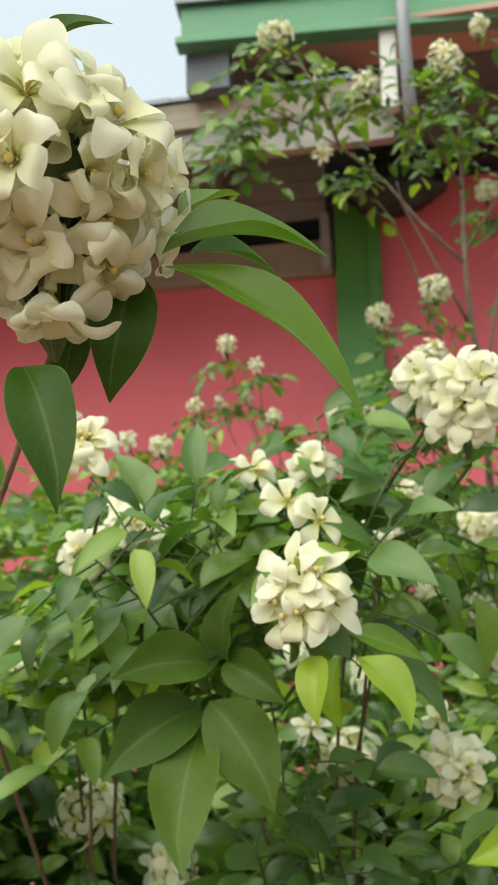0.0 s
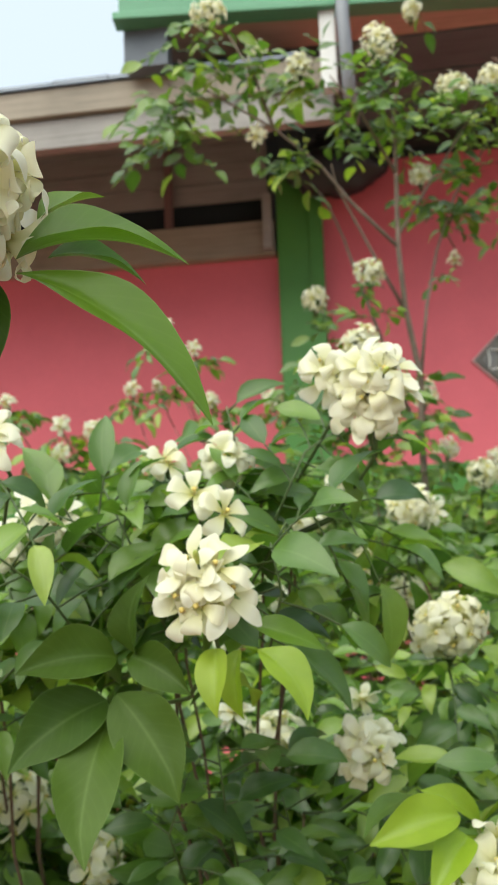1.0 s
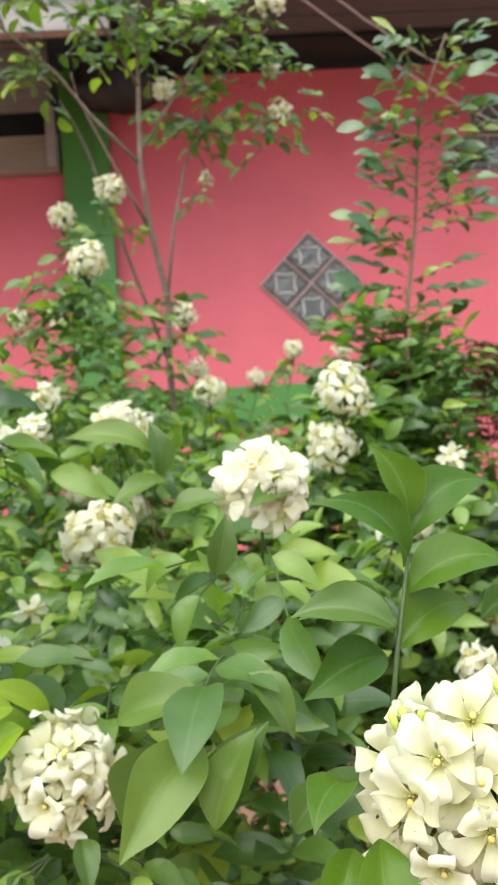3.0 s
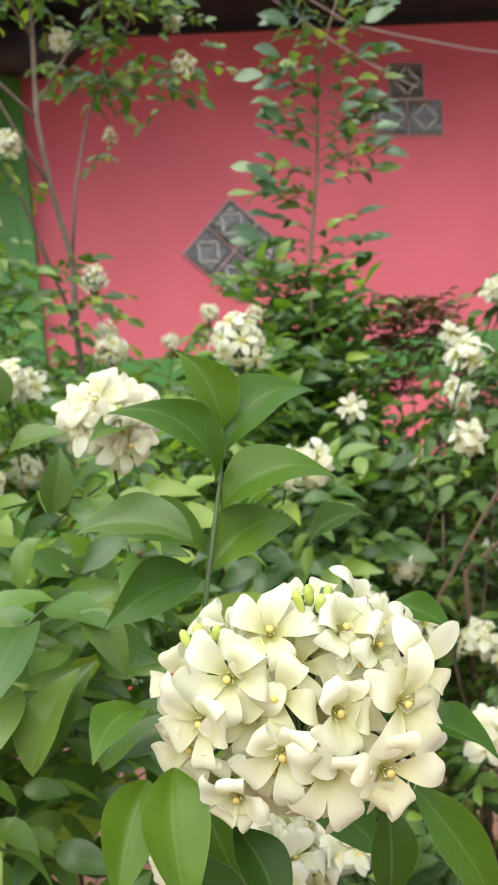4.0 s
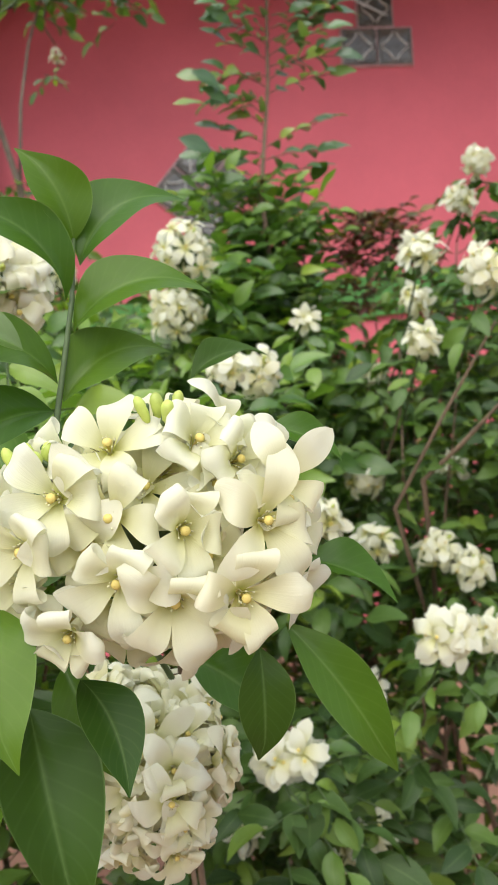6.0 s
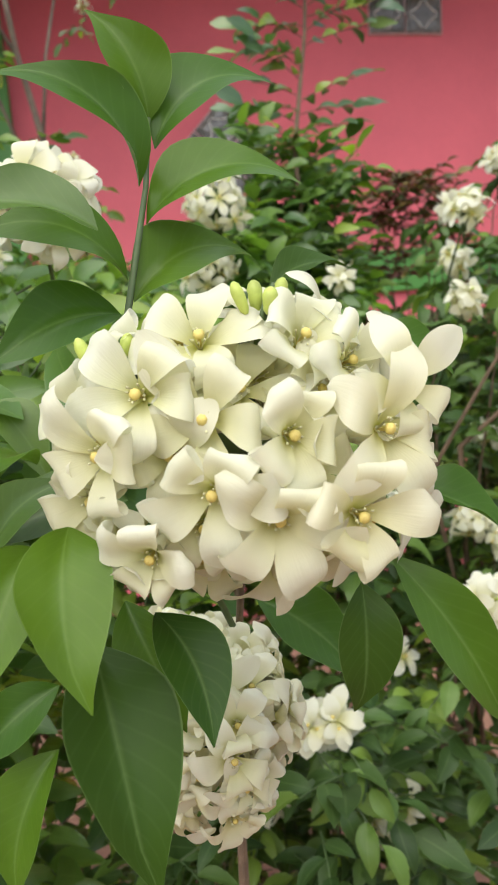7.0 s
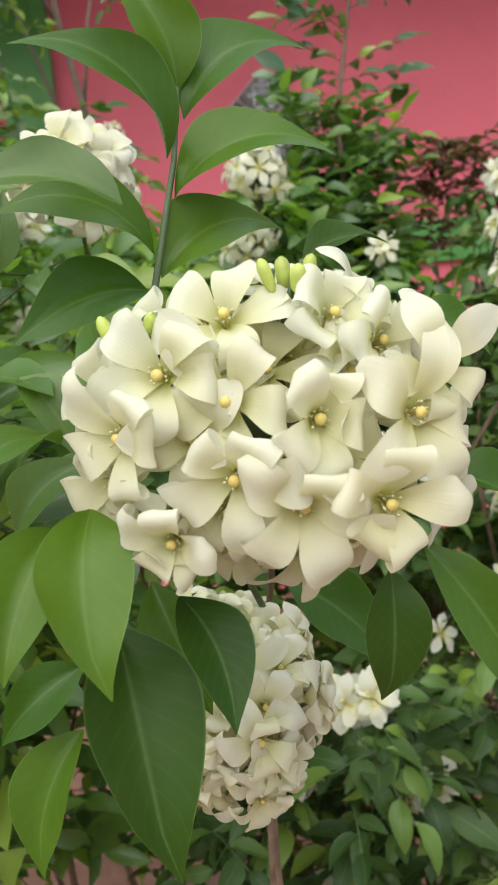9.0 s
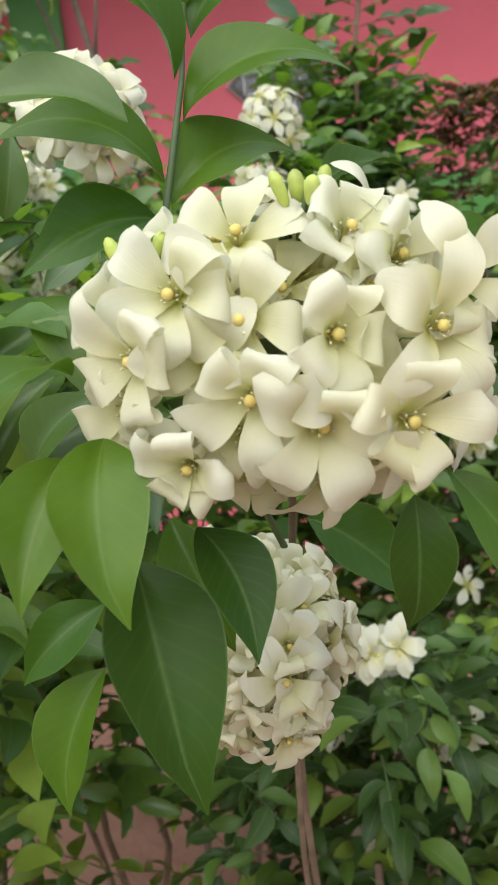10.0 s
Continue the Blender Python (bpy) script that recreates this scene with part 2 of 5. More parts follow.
def box(bm, x0, x1, y0, y1, z0, z1, bevel=0.0):
    g = bmesh.ops.create_cube(bm, size=1.0, matrix=Matrix.Translation(((x0 + x1) / 2, (y0 + y1) / 2, (z0 + z1) / 2)) @ Matrix.Diagonal((x1 - x0, y1 - y0, z1 - z0, 1)))
    if bevel:
        es = list({e for v in g["verts"] for e in v.link_edges})
        bmesh.ops.bevel(bm, geom=es, offset=bevel, segments=2, affect="EDGES", profile=0.5)


def tube(bm, pts, r0, r1, sides=6):
    """A tapering stem along pts."""
    pts = [Vector(p) for p in pts]
    rings = []
    side = Vector((0.3, 0.9, 0.1))
    for k, p in enumerate(pts):
        d = (pts[min(k + 1, len(pts) - 1)] - pts[max(k - 1, 0)]).normalized()
        a = d.cross(side)
        if a.length < 0.05:
            a = d.cross(Vector((1, 0, 0)))
        a.normalize()
        c = d.cross(a)
        r = r0 + (r1 - r0) * k / max(1, len(pts) - 1)
        rings.append([bm.verts.new(p + a * (r * math.cos(t)) + c * (r * math.sin(t))) for t in (2 * math.pi * s / sides for s in range(sides))])
    for u, v in zip(rings, rings[1:]):
        for s in range(sides):
            bm.faces.new((u[s], u[(s + 1) % sides], v[(s + 1) % sides], v[s]))
    bm.faces.new(rings[-1])
    bm.faces.new(rings[0][::-1])


def bend(a, b, sag=0.0, wobble=0.0, n=7, rng=random):
    """Points of a gently crooked line from a to b."""
    a, b = Vector(a), Vector(b)
    out = []
    for k in range(n):
        s = k / (n - 1)
        w = math.sin(math.pi * s)
        p = a.lerp(b, s) + Vector((rng.uniform(-1, 1) * wobble * w, rng.uniform(-1, 1) * wobble * w, -sag * w + rng.uniform(-0.5, 0.5) * wobble * w))
        out.append(p)
    return out


def leaf_grid(length, width, arch, fold, nl, nw, wave=0.0, twist=0.0, tip=0.0, sharp=0.8):
    """Vertices, faces and UVs of one leaf along +Y, upper side +Z; arch bends it down, fold lifts its halves."""
    vs, uvs, fs = [], [], []
    for i in range(nl + 1):
        s = i / nl
        w = width / 2 * (math.sin(math.pi * s ** 0.88) ** sharp if 0 < s < 1 else 0)
        if s > 0.8:
            w *= 1 - 0.22 * (s - 0.8) / 0.2
        ang = arch * s
        y = length * (math.sin(ang) / arch if abs(arch) > 1e-3 else s)
        z = -length * ((1 - math.cos(ang)) / arch if abs(arch) > 1e-3 else 0)
        tw = twist * s
        for j in range(nw + 1):
            u = 2 * j / nw - 1
            x0 = u * max(w, 0.0002)
            z0 = abs(u) ** 1.1 * w * fold + wave * w * math.sin(s * 9 + u * 1.5) * abs(u)
            vs.append((x0 * math.cos(tw) - z0 * math.sin(tw) + tip * s * s * length, y, z + x0 * math.sin(tw) + z0 * math.cos(tw)))
            uvs.append((j / nw, s))
    for i in range(nl):
        for j in range(nw):
            a = i * (nw + 1) + j
            fs.append((a, a + 1, a + nw + 2, a + nw + 1))
    return np.array(vs), fs, np.array(uvs)


def grid_mesh(name, vs, fs, uvs, mat, smooth=True):
    me = bpy.data.meshes.new(name)
    me.from_pydata([tuple(v) for v in vs], [], fs)
    lay = me.uv_layers.new(name="UVMap")
    idx = np.empty(len(me.loops), dtype=np.int32)
    me.loops.foreach_get("vertex_index", idx)
    lay.data.foreach_set("uv", np.asarray(uvs)[idx].astype(np.float32).ravel())
    for m in (mat if isinstance(mat, (list, tuple)) else [mat]):
        me.materials.append(m)
    if smooth:
        me.polygons.foreach_set("use_smooth", [True] * len(me.polygons))
    me.update()
    return me


class Batch:
    """Many small leaves and stalks joined into one mesh."""

    def __init__(self):
        self.v, self.f, self.uv, self.mi, self.n = [], [], [], [], 0

    def add(self, vs, fs, uvs, m, slot=0):
        a = np.array(m)
        self.v.append(vs @ a[:3, :3].T + a[:3, 3])
        self.f.append(np.array(fs, dtype=np.int64) + self.n)
        self.uv.append(uvs)
        self.mi.append(np.full(len(fs), slot, dtype=np.int32))
        self.n += len(vs)

    def stalk(self, a, b, r):
        a, b = Vector(a), Vector(b)
        d = b - a
        if d.length < 1e-5:
            return
        q = d.to_track_quat("Y", "Z").to_matrix().to_4x4()
        L = d.length
        vs = np.array([(r * math.cos(t), y, r * math.sin(t)) for y in (0, L) for t in (0.5, 2.6, 4.7)])
        self.add(vs, [(0, 1, 4, 3), (1, 2, 5, 4), (2, 0, 3, 5)], np.full((6, 2), 0.5), Matrix.Translation(a) @ q, 1)

    def build(self, name, mats, parent=None):
        v, f, uv, mi = np.concatenate(self.v), np.concatenate(self.f), np.concatenate(self.uv), np.concatenate(self.mi)
        me = bpy.data.meshes.new(name)
        me.vertices.add(len(v))
        me.vertices.foreach_set("co", v.astype(np.float32).ravel())
        me.loops.add(f.size)
        me.loops.foreach_set("vertex_index", f.astype(np.int32).ravel())
        me.polygons.add(len(f))
        me.polygons.foreach_set("loop_start", np.arange(0, f.size, 4, dtype=np.int32))
        me.polygons.foreach_set("material_index", mi)
        me.update(calc_edges=True)
        lay = me.uv_layers.new(name="UVMap")
        lay.data.foreach_set("uv", uv[f.ravel()].astype(np.float32).ravel())
        me.polygons.foreach_set("use_smooth", [True] * len(me.polygons))
        for m in mats:
            me.materials.append(m)
        me.validate()
        ob = new(name, me)
        if parent:
            under(ob, parent)
        return tagged(ob, kind="stuff")


# ---- ground and house ----
WALL_Y = 4.75


def ground():
    bm = bmesh.new()
    bmesh.ops.create_grid(bm, x_segments=60, y_segments=60, size=6.0, matrix=Matrix.Translation((0, 2, 0)))
    for v in bm.verts:
        edge = max(abs(v.co.x), abs(v.co.y - 2))
        if edge < 5.9:
            v.co.z = 0.03 * noise.noise(v.co * 1.3) + 0.012 * noise.noise(v.co * 6)
    rim = [e for e in bm.edges if e.is_boundary]
    out = bmesh.ops.extrude_edge_only(bm, edges=rim)["geom"]
    for v in (g for g in out if isinstance(g, bmesh.types.BMVert)):
        v.co.x *= 400
        v.co.y = 2 + (v.co.y - 2) * 400
    g = part("ground", bm, M_SOIL, None, smooth=True)
    tagged(g, "bare reddish-brown trodden earth under the shrubs", "ground", kind="structure")


ground()


def cut(ob, cutters):
    """Take the cutters' shapes out of ob's mesh for good."""
    for c in cutters:
        mod = ob.modifiers.new("hole", "BOOLEAN")
        mod.operation, mod.object, mod.solver = "DIFFERENCE", c, "EXACT"
    dg = bpy.context.evaluated_depsgraph_get()
    me = bpy.data.meshes.new_from_object(ob.evaluated_get(dg))
    ob.modifiers.clear()
    ob.data = me
    for c in cutters:
        bpy.data.objects.remove(c)


def cutter(x, z, w, h, turn):
    bm = bmesh.new()
    box(bm, -w / 2, w / 2, -0.4, 0.4, -h / 2, h / 2)
    ob = part("cutter", bm, M_PINK)
    ob.matrix_world = Matrix.Translation((x, WALL_Y, z)) @ Matrix.Rotation(turn, 4, "Y")
    return ob


DIA = (0.835, 2.42)          # the diamond of four glass blocks
UPPER = (1.86, 3.165)         # the stepped group of three above

bm = bmesh.new()
box(bm, -0.2, 7.0, WALL_Y, WALL_Y + 0.15, 0.0, 3.75)
wall = part("wall_front", bm, M_PINK)
tagged(wall, "pink painted plaster house wall with glass block openings", "wall", kind="structure")
bpy.context.view_layer.update()
cut(wall, [cutter(*DIA, 0.40, 0.40, radians(45)), cutter(UPPER[0], UPPER[1] - 0.09, 0.385, 0.19, radians(3)), cutter(UPPER[0], UPPER[1] + 0.11, 0.19, 0.21, radians(3))])

bm = bmesh.new()
box(bm, -6.0, -0.45, WALL_Y + 0.02, WALL_Y + 0.15, 0.0, 3.12)
tagged(part("wall_side", bm, M_PINK), "pink painted plaster wall below the lower eaves", "wall", kind="structure")
# unseen inner walls, near-black in place of an unlit room
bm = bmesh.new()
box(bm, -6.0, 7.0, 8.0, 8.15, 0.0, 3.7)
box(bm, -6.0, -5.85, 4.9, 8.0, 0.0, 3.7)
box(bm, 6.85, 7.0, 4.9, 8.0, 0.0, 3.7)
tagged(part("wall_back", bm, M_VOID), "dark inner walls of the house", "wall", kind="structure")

bm = bmesh.new()
box(bm, -0.45, -0.2, WALL_Y - 0.07, WALL_Y + 0.15, 0.0, 3.62, 0.006)
box(bm, -0.275, -0.2, WALL_Y - 0.082, WALL_Y - 0.06, 0.0, 3.6, 0.004)
tagged(part("wall_column", bm, M_GREENPAINT), "green painted plaster column between the pink walls", "column", kind="structure")
bm = bmesh.new()
box(bm, -0.2, 7.0, WALL_Y - 0.04, WALL_Y - 0.001, 1.66, 1.88, 0.006)
box(bm, -6.0, -0.45, WALL_Y - 0.03, WALL_Y + 0.019, 1.66, 1.88, 0.006)
tagged(part("wall_trim", bm, M_GREENPAINT), "green painted band along the pink wall", "trim", kind="structure")


def glass_block():
    """One pressed glass block: bevelled slab with a hollow face and the ridges of a waisted square in it."""
    s = 0.0925
    bm = bmesh.new()
    box(bm, -s, s, -0.03, 0.05, -s, s, 0.006)
    front = min(bm.faces, key=lambda f: f.calc_center_median().y)
    bmesh.ops.inset_region(bm, faces=[front], thickness=0.008)
    front = min((f for f in bm.faces if f.calc_area() > 0.01), key=lambda f: f.calc_center_median().y)
    bmesh.ops.inset_region(bm, faces=[front], thickness=0.014, depth=-0.006)
    slab = len(bm.faces)
    corners = [Vector((0.088, -0.024, 0)), Vector((0, -0.024, 0.088)), Vector((-0.088, -0.024, 0)), Vector((0, -0.024, -0.088))]
    for k in range(4):
        a, b = corners[k], corners[(k + 1) % 4]
        mid = (a + b) / 2 * 0.56
        mid.y = -0.028
        line = [a.lerp(mid, q).lerp(mid.lerp(b, q), q) for q in (0.12, 0.28, 0.42, 0.58, 0.72, 0.88)]
        tube(bm, line, 0.0046, 0.0046, 6)
    bm.faces.ensure_lookup_table()
    for f in list(bm.faces)[slab:]:
        f.material_index, f.smooth = 1, True
    return bm


def glass_group(name, at, turn, spots, label):
    g = thing(name, (at[0], WALL_Y, at[1]), label, "window", kind="structure")
    g.rotation_euler = (0, turn, 0)
    bm = bmesh.new()
    for x, z in spots:
        box(bm, x - 0.1, x + 0.1, -0.0185 + 0.002 * x, 0.03, z - 0.1, z + 0.1)
    part("mortar", bm, M_MORTAR, g)
    me = None
    for x, z in spots:
        if me is None:
            b = part("glass_block", glass_block(), [M_GLASS, M_RIDGE], g)
            me = b.data
        else:
            b = new("glass_block", me)
            b.parent = g
        b.location = (x, 0.0, z)


glass_group("window_1", DIA, radians(45), [(-0.0985, -0.0985), (0.0985, -0.0985), (-0.0985, 0.0985), (0.0985, 0.0985)], "diamond of four patterned glass blocks in the pink wall")
glass_group("window_2", UPPER, radians(3), [(-0.097, -0.09), (0.097, -0.09), (0.0, 0.108)], "stepped group of three patterned glass blocks high in the wall")

# lower eaves, over the side wall
bm = bmesh.new()
box(bm, -6.0, -0.465, WALL_Y - 0.05, WALL_Y + 0.02, 3.085, 3.285, 0.006)
tagged(part("eaves_board", bm, M_CREAM), "weathered cream board along the top of the wall", "board", kind="structure")
# black slab drawn where the slot over the board lies in shade
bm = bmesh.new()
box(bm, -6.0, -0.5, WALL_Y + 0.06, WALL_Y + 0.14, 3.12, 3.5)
tagged(part("eaves_gap", bm, M_VOID), "black slab standing in for the shaded gap above the wall board", "gap", kind="structure")
soffit = thing("soffit", (-3.0, 4.1, 3.42), "brown plank underside and end of the lower eaves", "soffit", kind="structure")
for k in range(4):
    bm = bmesh.new()
    box(bm, -3.0, 2.5, WALL_Y - 4.1 - 0.02 - 0.008 * (k % 2), WALL_Y - 4.1 + 0.005, 0.004 + k * 0.115, 0.004 + k * 0.115 + 0.11, 0.003)
    part("plank", bm, M_LSOFFIT, soffit)
for k in range(8):
    bm = bmesh.new()
    y = 3.56 + k * 0.15
    box(bm, -3.0, 2.5, 0, 0.146, 0.006 * (k % 2), 0.02 + 0.006 * (k % 2), 0.003)
    pl = part("plank", bm, M_LSOFFIT, soffit)
    pl.matrix_local = Matrix.Translation((0, y - 4.1, 0.05 + (y - 3.56) * 0.36)) @ Matrix.Rotation(math.atan(0.36), 4, "X")
for x in (-3.2, -2.13, -1.06):
    bm = bmesh.new()
    box(bm, x + 3.0 - 0.022, x + 3.0 + 0.022, WALL_Y - 4.1 - 0.085, WALL_Y - 4.1 - 0.032, -0.14, 0.44, 0.004)
    part("batten", bm, M_BROWN, soffit)
bm = bmesh.new()
box(bm, -0.525, -0.475, WALL_Y - 0.1, WALL_Y - 0.052, 3.1, 3.42, 0.004)
tagged(part("eaves_bracket", bm, M_GREYBOARD), "short grey wooden bracket beside the column", "bracket", kind="structure")
bm = bmesh.new()
box(bm, -6.0, -0.06, 3.47, 3.53, 3.215, 3.345, 0.005)
tagged(part("eaves_beam", bm, M_GREYBOARD), "weathered grey beam at the edge of the lower eaves", "beam", kind="structure")
bm = bmesh.new()
box(bm, -6.0, -0.10, 3.44, 3.55, 3.35, 3.472, 0.005)
tagged(part("eaves_beam_upper", bm, M_CREAM), "weathered cream board over the eaves beam", "beam", kind="structure")
bm = bmesh.new()
for k in range(24):
    x = -6.0 + k * 0.25
    box(bm, x, min(x + 0.246, -0.2), 3.425, 4.9, 3.475, 3.492 + 0.005 * (k % 2))
for v in bm.verts:
    v.co.z += (v.co.y - 3.425) * 0.36
tagged(part("lower_roof", bm, M_TIN), "dull blue-grey tin sheets of the lower roof", "roof", kind="structure")

# upper roof, over the front wall, a little askew to it
def turn_about(bm, at, degrees):
    bmesh.ops.rotate(bm, verts=bm.verts, cent=(at[0], at[1], 0), matrix=Matrix.Rotation(radians(degrees), 3, "Z"))


bm = bmesh.new()
box(bm, -0.91, 7.0, 3.27, 3.31, 3.645, 3.80, 0.005)
box(bm, -0.93, 7.0, 3.24, 3.33, 3.62, 3.652, 0.004)
turn_about(bm, (-0.91, 3.3), 6.0)
tagged(part("fascia", bm, M_FASCIA), "green painted fascia board of the upper roof", "fascia", kind="structure")
bm = bmesh.new()
box(bm, -0.93, 7.0, 3.24, 8.1, 3.80, 3.83)
turn_about(bm, (-0.91, 3.3), 6.0)
tagged(part("upper_roof", bm, M_TIN), "grey tin upper roof", "roof", kind="structure")
upper_soffit = thing("soffit_upper", (3.0, 4.0, 3.64), "plank underside of the upper roof, peach outside, darkened for shade inside", "soffit", kind="structure")
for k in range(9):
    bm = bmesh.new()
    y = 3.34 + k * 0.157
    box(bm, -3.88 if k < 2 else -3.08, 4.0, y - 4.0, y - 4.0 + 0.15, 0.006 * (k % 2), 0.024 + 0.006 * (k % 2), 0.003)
    # inner planks darker than the peach ones, their shade put into the colour
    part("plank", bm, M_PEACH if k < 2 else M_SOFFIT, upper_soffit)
bm = bmesh.new()
box(bm, -0.905, -0.72, 3.335, 3.42, 3.46, 3.645)
tagged(part("side_panel", bm, M_SLATE), "slate-blue panel closing the end of the upper eaves", "panel", kind="structure")
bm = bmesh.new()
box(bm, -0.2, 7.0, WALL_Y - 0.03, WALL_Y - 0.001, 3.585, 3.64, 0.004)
# thin black strip under the planks, painted shade for the dark gap there
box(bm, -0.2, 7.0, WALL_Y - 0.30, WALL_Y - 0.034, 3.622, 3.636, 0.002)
tagged(part("wall_plate", bm, M_VOID), "dark beam and strip of painted shade along the top of the pink wall", "beam", kind="structure")
bm = bmesh.new()
box(bm, -0.10, -0.035, 3.36, 3.42, 3.29, 3.64, 0.006)
tagged(part("eaves_post", bm, M_WHITEPOST), "short white painted post under the upper eaves", "post", kind="structure")
bm = bmesh.new()
tube(bm, [(0.0, 3.22, 3.85), (0.0, 3.22, 3.5), (0.01, 3.24, 3.26), (0.015, 3.3, 3.2), (0.015, 3.45, 3.18)], 0.026, 0.026, 12)
tube(bm, [(0.0, 3.22, 3.70), (0.0, 3.22, 3.66)], 0.031, 0.031, 12)
tagged(part("downpipe", bm, M_PIPE, smooth=True), "grey plastic downpipe in front of the fascia", "pipe", kind="structure")


def black_bundle():
    """Black plastic sheeting bundled under the eaves beside the column, hanging in lobes."""
    bm = bmesh.new()
    bmesh.ops.create_uvsphere(bm, u_segments=28, v_segments=18, radius=1.0)
    for v in bm.verts:
        c = v.co
        lump = 1 + 0.22 * noise.noise(c * 2.3) + 0.09 * noise.noise(c * 6)
        v.co = Vector((c.x * 0.26 * lump, c.y * 0.12 * lump, c.z * 0.165 * lump))
    ob = part("plastic_sheet", bm, M_BLACK, smooth=True)
    ob.location = (-0.10, WALL_Y - 0.23, 3.47)
    tagged(ob, "black plastic sheeting bundled under the eaves", "plastic sheet")


black_bundle()


def cable(a, b, sag, r=0.005):
    bm = bmesh.new()
    tube(bm, bend(a, b, sag, 0.004, 11), r, r, 6)
    tagged(part("cable", bm, M_CABLE, smooth=True), "pale cable strung under the eaves", "cable", "cables under the eaves")


cable((0.50, 3.80, 3.70), (1.321, 4.45, 3.451), 0.01)
cable((0.70, 3.85, 3.68), (1.485, 4.40, 3.449), 0.02)
cable((1.321, 4.45, 3.451), (1.941, 4.735, 3.23), 0.02)
cable((1.485, 4.40, 3.449), (2.6, 4.70, 3.36), 0.02)


# ---- plants: the pieces ----
def lathe(profile, sides=8):
    vs = [(r * math.cos(2 * math.pi * s / sides), r * math.sin(2 * math.pi * s / sides), z) for r, z in profile for s in range(sides)]
    fs = [(k * sides + s, k * sides + (s + 1) % sides, (k + 1) * sides + (s + 1) % sides, (k + 1) * sides + s) for k in range(len(profile) - 1) for s in range(sides)]
    return np.array(vs), fs, np.full((len(vs), 2), 0.5)


def petal_grid(length, width, rise, curl, knee, nl=12, nw=6, roll=0.6, skew=0.0):
    """A spoon-shaped petal: narrow in the throat, broad and blunt at the end, which rolls back."""
    vs, uvs, fs = [], [], []
    y, z = 0.0008, 0.0
    for i in range(nl + 1):
        s = i / nl
        q = min(1.0, max(0.0, (s - knee) / 0.42))
        q = 0.75 * q * q * (3 - 2 * q) + 0.25 * max(0.0, (s - knee) / (1 - knee))
        e = rise * (1 - 0.55 * s) * (1 - q) + curl * q
        if i:
            y += length / nl * math.cos(e)
            z += length / nl * math.sin(e)
        g = min(1.0, s / 0.58)
        w = width / 2 * (0.22 + 0.78 * g * g * (3 - 2 * g))
        w *= max(0.0, 1 - max(0.0, (s - 0.60) / 0.40) ** 1.8) ** 0.7 * 0.95 + 0.05 * (s < 1)
        for j in range(nw + 1):
            u = 2 * j / nw - 1
            side = u * w
            cup = u * u * (0.9 * (1 - s) ** 2 - 0.35 * s * s)
            lift = roll * w * (cup + 0.2 * s * math.sin(6 * s + 2.6 * u + 23 * skew)) + skew * 0.5 * u * w * s
            vs.append((side + skew * length * s * s * 0.45, y - lift * math.sin(e), z + lift * math.cos(e)))
            uvs.append((j / nw, s))
    for i in range(nl):
        for j in range(nw):
            a = i * (nw + 1) + j
            fs.append((a, a + 1, a + nw + 2, a + nw + 1))
    return np.array(vs), fs, np.array(uvs)


def flower_mesh(seed, curl, rise=52, knee=0.36, width=0.0128, fine=True, roll=1.0, length=0.0215, spread=40, contort=0.38):
    """A five-petalled jasmine flower facing +Z with yellow stigma, stamens and tube."""
    rng = random.Random(seed)
    b = Batch()
    nl, nw = (18, 6) if fine else (8, 3)
    for k in range(5):
        a = 2 * math.pi * k / 5 + rng.uniform(-0.16, 0.16)
        g = petal_grid(length * rng.uniform(0.9, 1.1), width * rng.uniform(0.9, 1.12), radians(rise + rng.uniform(-12, 12)), radians(curl + rng.uniform(-1.3, 1) * spread), knee + rng.uniform(-0.1, 0.1), nl, nw, rng.uniform(0.5, 1.0) * roll, rng.uniform(-0.05, contort))
        b.add(*g, Matrix.Rotation(a, 4, "Z") @ Matrix.Translation((0, 0, 0.0003 * k)), 0)
    b.add(*lathe([(0.0001, -0.011), (0.0011, -0.0105), (0.0016, -0.005), (0.0021, 0.0002)], 7), Matrix(), 0)
    b.add(*lathe([(0.0005, 0.0), (0.0005, 0.0048), (0.0010, 0.0052), (0.00145, 0.0058), (0.0014, 0.0066), (0.0009, 0.0071), (0.0001, 0.0072)], 8), Matrix(), 1)
    if fine:
        for k in range(8):
            a = 2 * math.pi * k / 8 + rng.uniform(-0.3, 0.3)
            r, h = rng.uniform(0.0016, 0.0028), rng.uniform(0.0038, 0.0062)
            tip = Vector((r * math.cos(a), r * math.sin(a), h))
            q = tip.to_track_quat("Z", "Y").to_matrix().to_4x4()
            n = tip.length
            b.add(*lathe([(0.00018, 0.001), (0.00014, n), (0.00034, n + 0.0002), (0.0003, n + 0.0008), (0.0001, n + 0.001)], 5), q, 2)
    ob = b.build("flower", [M_PETAL, M_STIGMA, M_STAMEN])
    me = ob.data
    bpy.data.objects.remove(ob)
    return me


FLOWERS = [flower_mesh(10 + k, c, r, kn, 0.0114, True, 1.0, 0.0240, 80, 0.6) for k, (c, r, kn) in enumerate([(-110, 42, 0.44), (-150, 52, 0.46), (-80, 36, 0.44), (-175, 56, 0.45), (-130, 46, 0.47), (-115, 60, 0.5), (-185, 50, 0.46), (-90, 40, 0.44)])]
HALF_OPEN = [flower_mesh(90 + k, c, 74, 0.62, 0.0118, True, 1.0, 0.018) for k, c in enumerate((-20, -90))]
OPEN = [flower_mesh(70 + k, c, 18, 0.5, 0.0102, True, 0.6, 0.0222, 30) for k, c in enumerate((-25, -60, -95, -45, -110))]
